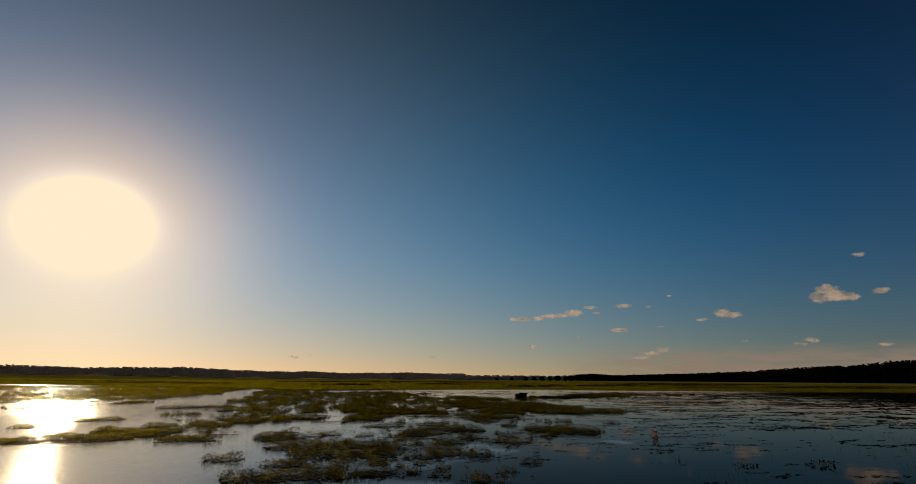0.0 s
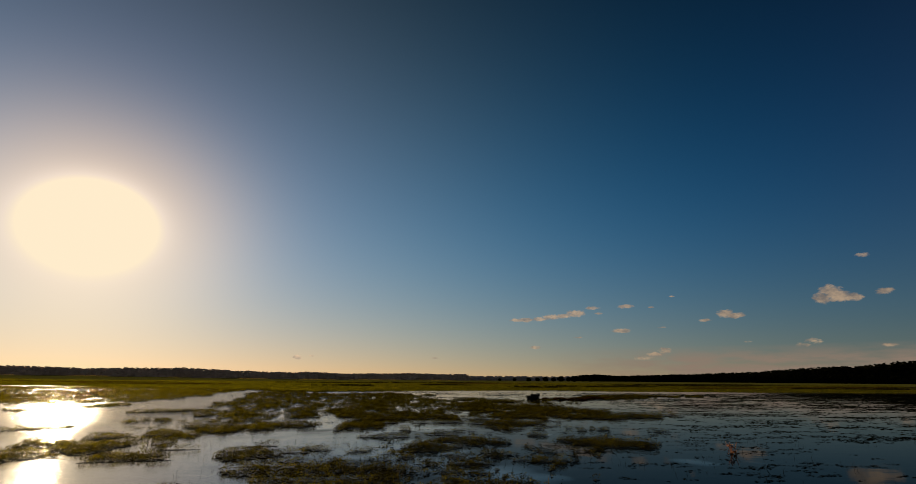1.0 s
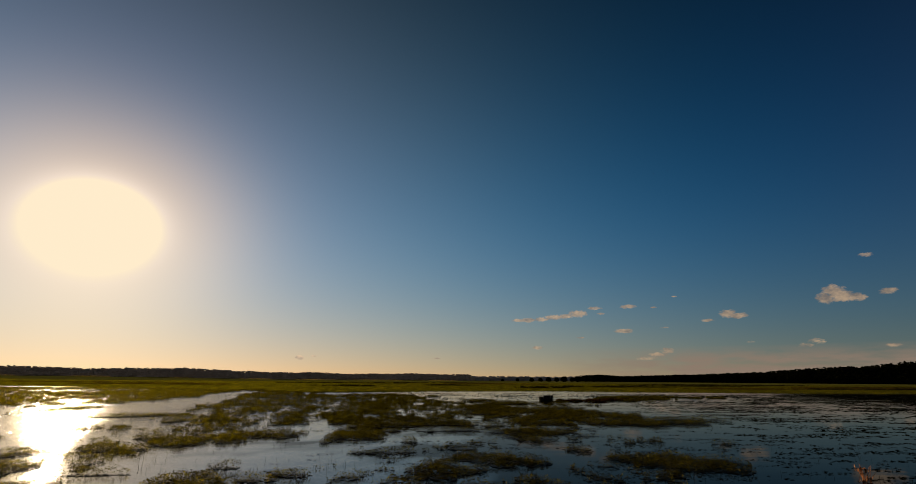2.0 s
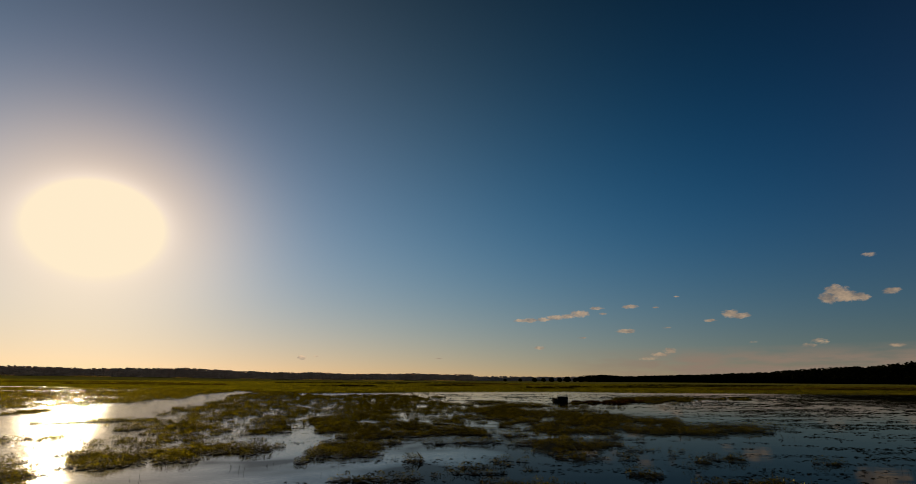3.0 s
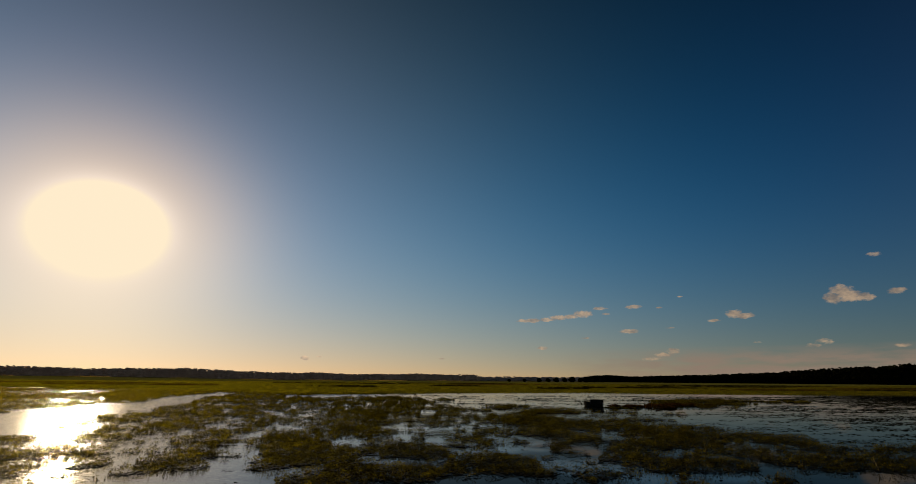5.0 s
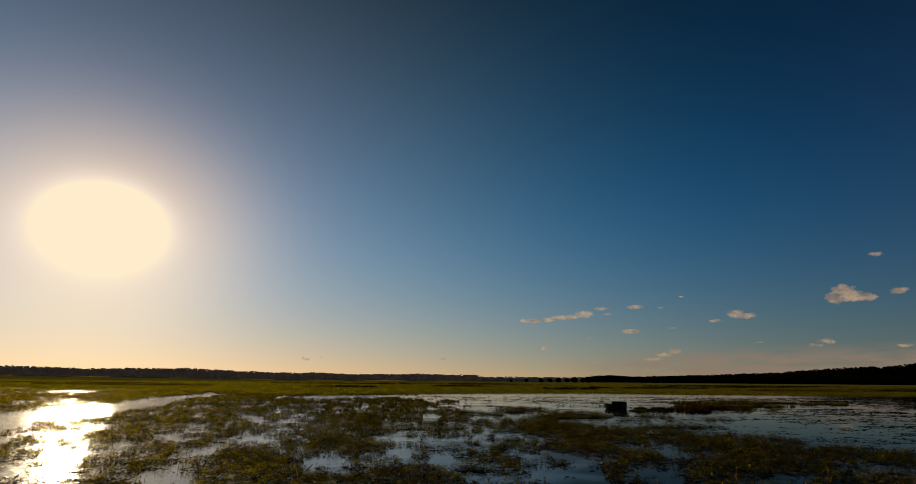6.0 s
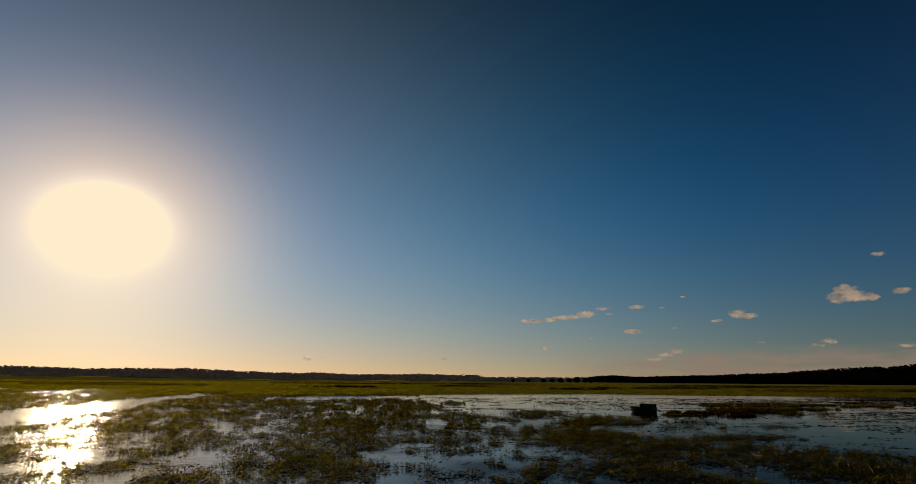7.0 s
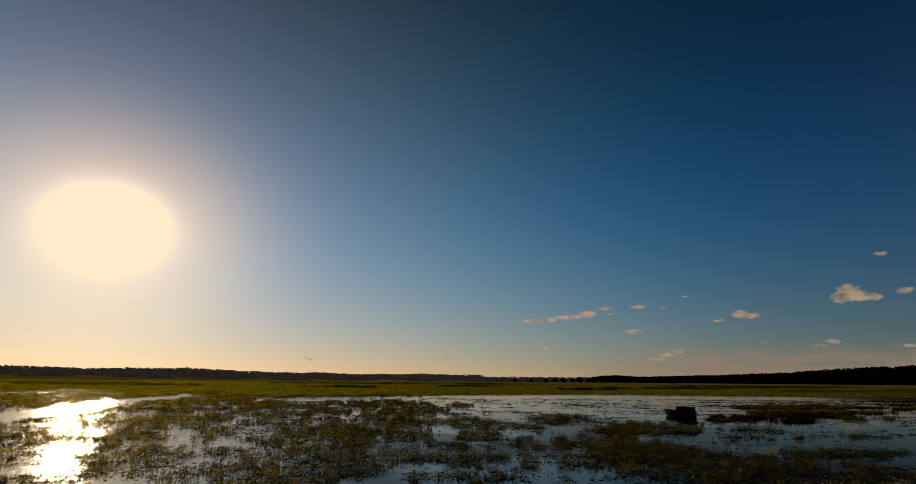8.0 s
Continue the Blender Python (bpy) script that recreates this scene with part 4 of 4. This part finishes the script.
def floating_leaves():
    """Flat dark leaves and weed that drift on the open water."""
    rng = np.random.RandomState(41)
    n = 230000
    y = rng.uniform(20, 170, n)
    x = rng.uniform(-0.15, 1, n) * (12 + 0.98 * y)
    f = fbm(x * 0.55, y * 1.4, 4.0, 3) * 0.5 + fbm(x * 0.7 + 9, y * 1.6, 0.9, 2) * 0.5 + 0.08 * smoothstep(0.1, 0.5, x / y) - 0.05 * smoothstep(60, 20, y)
    ok = f + 0.035 * smoothstep(36, 70, y) + 0.02 * smoothstep(90, 120, y) > 0.665
    x, y = x[ok], y[ok]
    m = len(x)
    d = np.maximum(22, np.maximum(y - 62, np.abs(x) / 0.85))
    v, q = leaves(rng, x * 0, y * 0, np.full(m, 0.02), 0.13 * (d / 24) ** 0.7 * rng.uniform(0.5, 1.5, m), 0.12, 0.7, 0.0)
    v[:, 0] = v[:, 0] * 1.7 + np.repeat(x, 4)
    v[:, 1] += np.repeat(y, 4)
    v[:, 2] = np.maximum(v[:, 2], 0.004)
    tagged(new("floating_leaves", mesh_from("floating_leaves", v, q, PAD)), "dark flat leaves drifting on the open water", "floating leaves", kind="stuff")


floating_leaves()


# ---- the boat ----
def box(bm, sx, sy, sz, at=(0, 0, 0), turn=None):
    m = Matrix.Translation(at) @ (turn.to_4x4() if turn else Matrix.Identity(4)) @ Matrix.Diagonal((sx, sy, sz, 1))
    return bmesh.ops.create_cube(bm, size=1.0, matrix=m)["verts"]


def loft(bm, rings, close=True):
    """Skins a row of closed rings of points."""
    made = [[bm.verts.new(p) for p in ring] for ring in rings]
    for a, b in zip(made, made[1:]):
        for k in range(len(a) if close else len(a) - 1):
            j = (k + 1) % len(a)
            bm.faces.new((a[k], a[j], b[j], b[k]))
    bm.faces.new(list(reversed(made[0]))), bm.faces.new(made[-1])
    return made


def build_boat():
    """A flat-bottomed hunting boat with a canvas blind over its stern; its bow points along +y."""
    boat = new("hunting_boat")
    tagged(boat, "dark moored hunting boat with a boxy canvas blind", "boat")
    bm = bmesh.new()
    rings = []
    for y, w, top, low in ((-2.3, 0.80, 0.92, -0.10), (-1.0, 0.88, 0.92, -0.14), (0.4, 0.90, 0.96, -0.14), (1.4, 0.80, 1.02, -0.08), (2.0, 0.58, 1.08, 0.05), (2.4, 0.22, 1.14, 0.35)):
        rings.append([(-w, y, top), (-w * 0.82, y, low), (w * 0.82, y, low), (w, y, top), (w * 0.9, y, top), (w * 0.74, y, low + 0.08), (-w * 0.74, y, low + 0.08), (-w * 0.9, y, top)])
    loft(bm, rings)
    bmesh.ops.bevel(bm, geom=bm.edges[:], offset=0.012, segments=1, affect="EDGES")
    part("hull", bm, HULL, boat)
    # the blind: walls of canvas on a frame, a slightly sagging roof
    bm = bmesh.new()
    for x in (-0.84, 0.84):
        box(bm, 0.04, 2.5, 1.02, (x, -1.0, 1.08))
    box(bm, 1.66, 0.04, 1.02, (0, -2.25, 1.08))
    box(bm, 1.66, 0.04, 0.62, (0, 0.25, 0.90))
    bmesh.ops.bevel(bm, geom=bm.edges[:], offset=0.01, segments=1, affect="EDGES")
    part("blind_wall", bm, CANVAS, boat, "dark canvas blind wall")
    bm = bmesh.new()
    g = bmesh.ops.create_grid(bm, x_segments=8, y_segments=10, size=1.0)["verts"]
    for v in g:
        x, y = v.co.x, v.co.y
        v.co = Vector((x * 0.90, -1.0 + y * 1.32, 1.62 - 0.05 * (1 - x * x) * (1 - y * y) + 0.015 * noise.noise(Vector((x * 3, y * 3, 1)))))
    made = bmesh.ops.solidify(bm, geom=bm.faces[:], thickness=0.035)
    part("roof", bm, CANVAS, boat, "sagging canvas roof")
    for x in (-0.86, 0.86):
        for y in (-2.26, 0.27):
            bm = bmesh.new()
            bmesh.ops.create_cone(bm, cap_ends=True, segments=8, radius1=0.022, radius2=0.022, depth=1.15, matrix=Matrix.Translation((x, y, 1.06)))
            part("post", bm, METAL, boat)
    # brush stuck along the foredeck
    rng = np.random.RandomState(3)
    n = 120
    x, y = rng.uniform(-0.7, 0.7, n), rng.uniform(0.4, 1.7, n)
    v, q = blades(rng, x, y, np.full(n, 0.85), rng.uniform(0.12, 0.5, n), np.full(n, 0.03), 0.3)
    tagged(new("brush", mesh_from("brush", v, q, REED)), "dry brush stuck along the deck").parent = boat
    bm = bmesh.new()
    box(bm, 1.5, 0.28, 0.05, (0, 0.75, 0.80))
    part("thwart", bm, HULL, boat)
    bm = bmesh.new()
    box(bm, 0.30, 0.34, 0.42, (0, -2.52, 0.72))
    box(bm, 0.12, 0.16, 0.7, (0, -2.50, 0.25))
    bmesh.ops.bevel(bm, geom=bm.edges[:], offset=0.03, segments=2, affect="EDGES")
    part("outboard_motor", bm, METAL, boat, "small grey outboard motor")
    boat.matrix_world = pose(25.4, 119.6, 0, 0, 0, 44) @ Matrix.Diagonal((0.66, 0.66, 0.62, 1))


build_boat()


def stalk(bm, x, y, h, lean, turn, r=0.012, kink=0.0):
    """A thin bent stalk of three pieces."""
    p = Vector((x, y, -0.05))
    way = Vector((math.sin(lean) * math.cos(turn), math.sin(lean) * math.sin(turn), math.cos(lean)))
    rings = []
    for k in range(4):
        rr = r * (1 - 0.2 * k)
        rings.append([p + Vector((rr * math.cos(a), rr * math.sin(a), 0)) for a in (0, 2.1, 4.2)])
        way = (way + Vector((0.3 * math.cos(turn), 0.3 * math.sin(turn), -0.9)) * kink).normalized()
        p = p + way * (h / 3)
    loft(bm, rings)


def stalk_clump(label, x, y, n, spread_, h, mat, seed, kink=0.1, leafy=0, leaf_mat=None, thick=0.014):
    rng = random.Random(seed)
    root = new("stalk_clump")
    tagged(root, label, "water plant", "stalks in open water")
    for k in range(n):
        bm = bmesh.new()
        stalk(bm, rng.gauss(0, spread_), rng.gauss(0, spread_), h * rng.uniform(0.5, 1.1), rng.uniform(0, 0.35), rng.uniform(0, 6.3), thick, kink * rng.random())
        part("stalk", bm, mat, root)
    if leafy:
        r = np.random.RandomState(seed)
        v, q = leaves(r, r.normal(0, spread_ * 1.5, leafy), r.normal(0, spread_ * 1.2, leafy), r.uniform(0.02, h * 0.75, leafy), np.full(leafy, 0.17), 0.7)
        tagged(new("leaves", mesh_from("leaves", v, q, leaf_mat or PAD)), kind="stuff").parent = root
    root.location = (x, y, 0)


stalk_clump("withered reddish-brown lotus stump standing in open water", 18.3, 37.6, 11, 0.11, 0.80, DEAD, 1, 0.25, 40, DEAD, 0.022)
stalk_clump("thin dark upright reed stalks in open water", 14.58, 27.23, 6, 0.12, 0.42, REED, 2, 0.05)
stalk_clump("low dark stalks with drooping leaves on the water", 17.05, 25.46, 8, 0.25, 0.22, REED, 3, 0.3, 16)
stalk_clump("dark leafy stalks with drooping tips in open water", 21.37, 25.31, 9, 0.22, 0.36, REED, 4, 0.25, 26)
stalk_clump("bent dark stalk in open water", 21.92, 26.61, 2, 0.10, 0.30, REED, 5, 0.6)
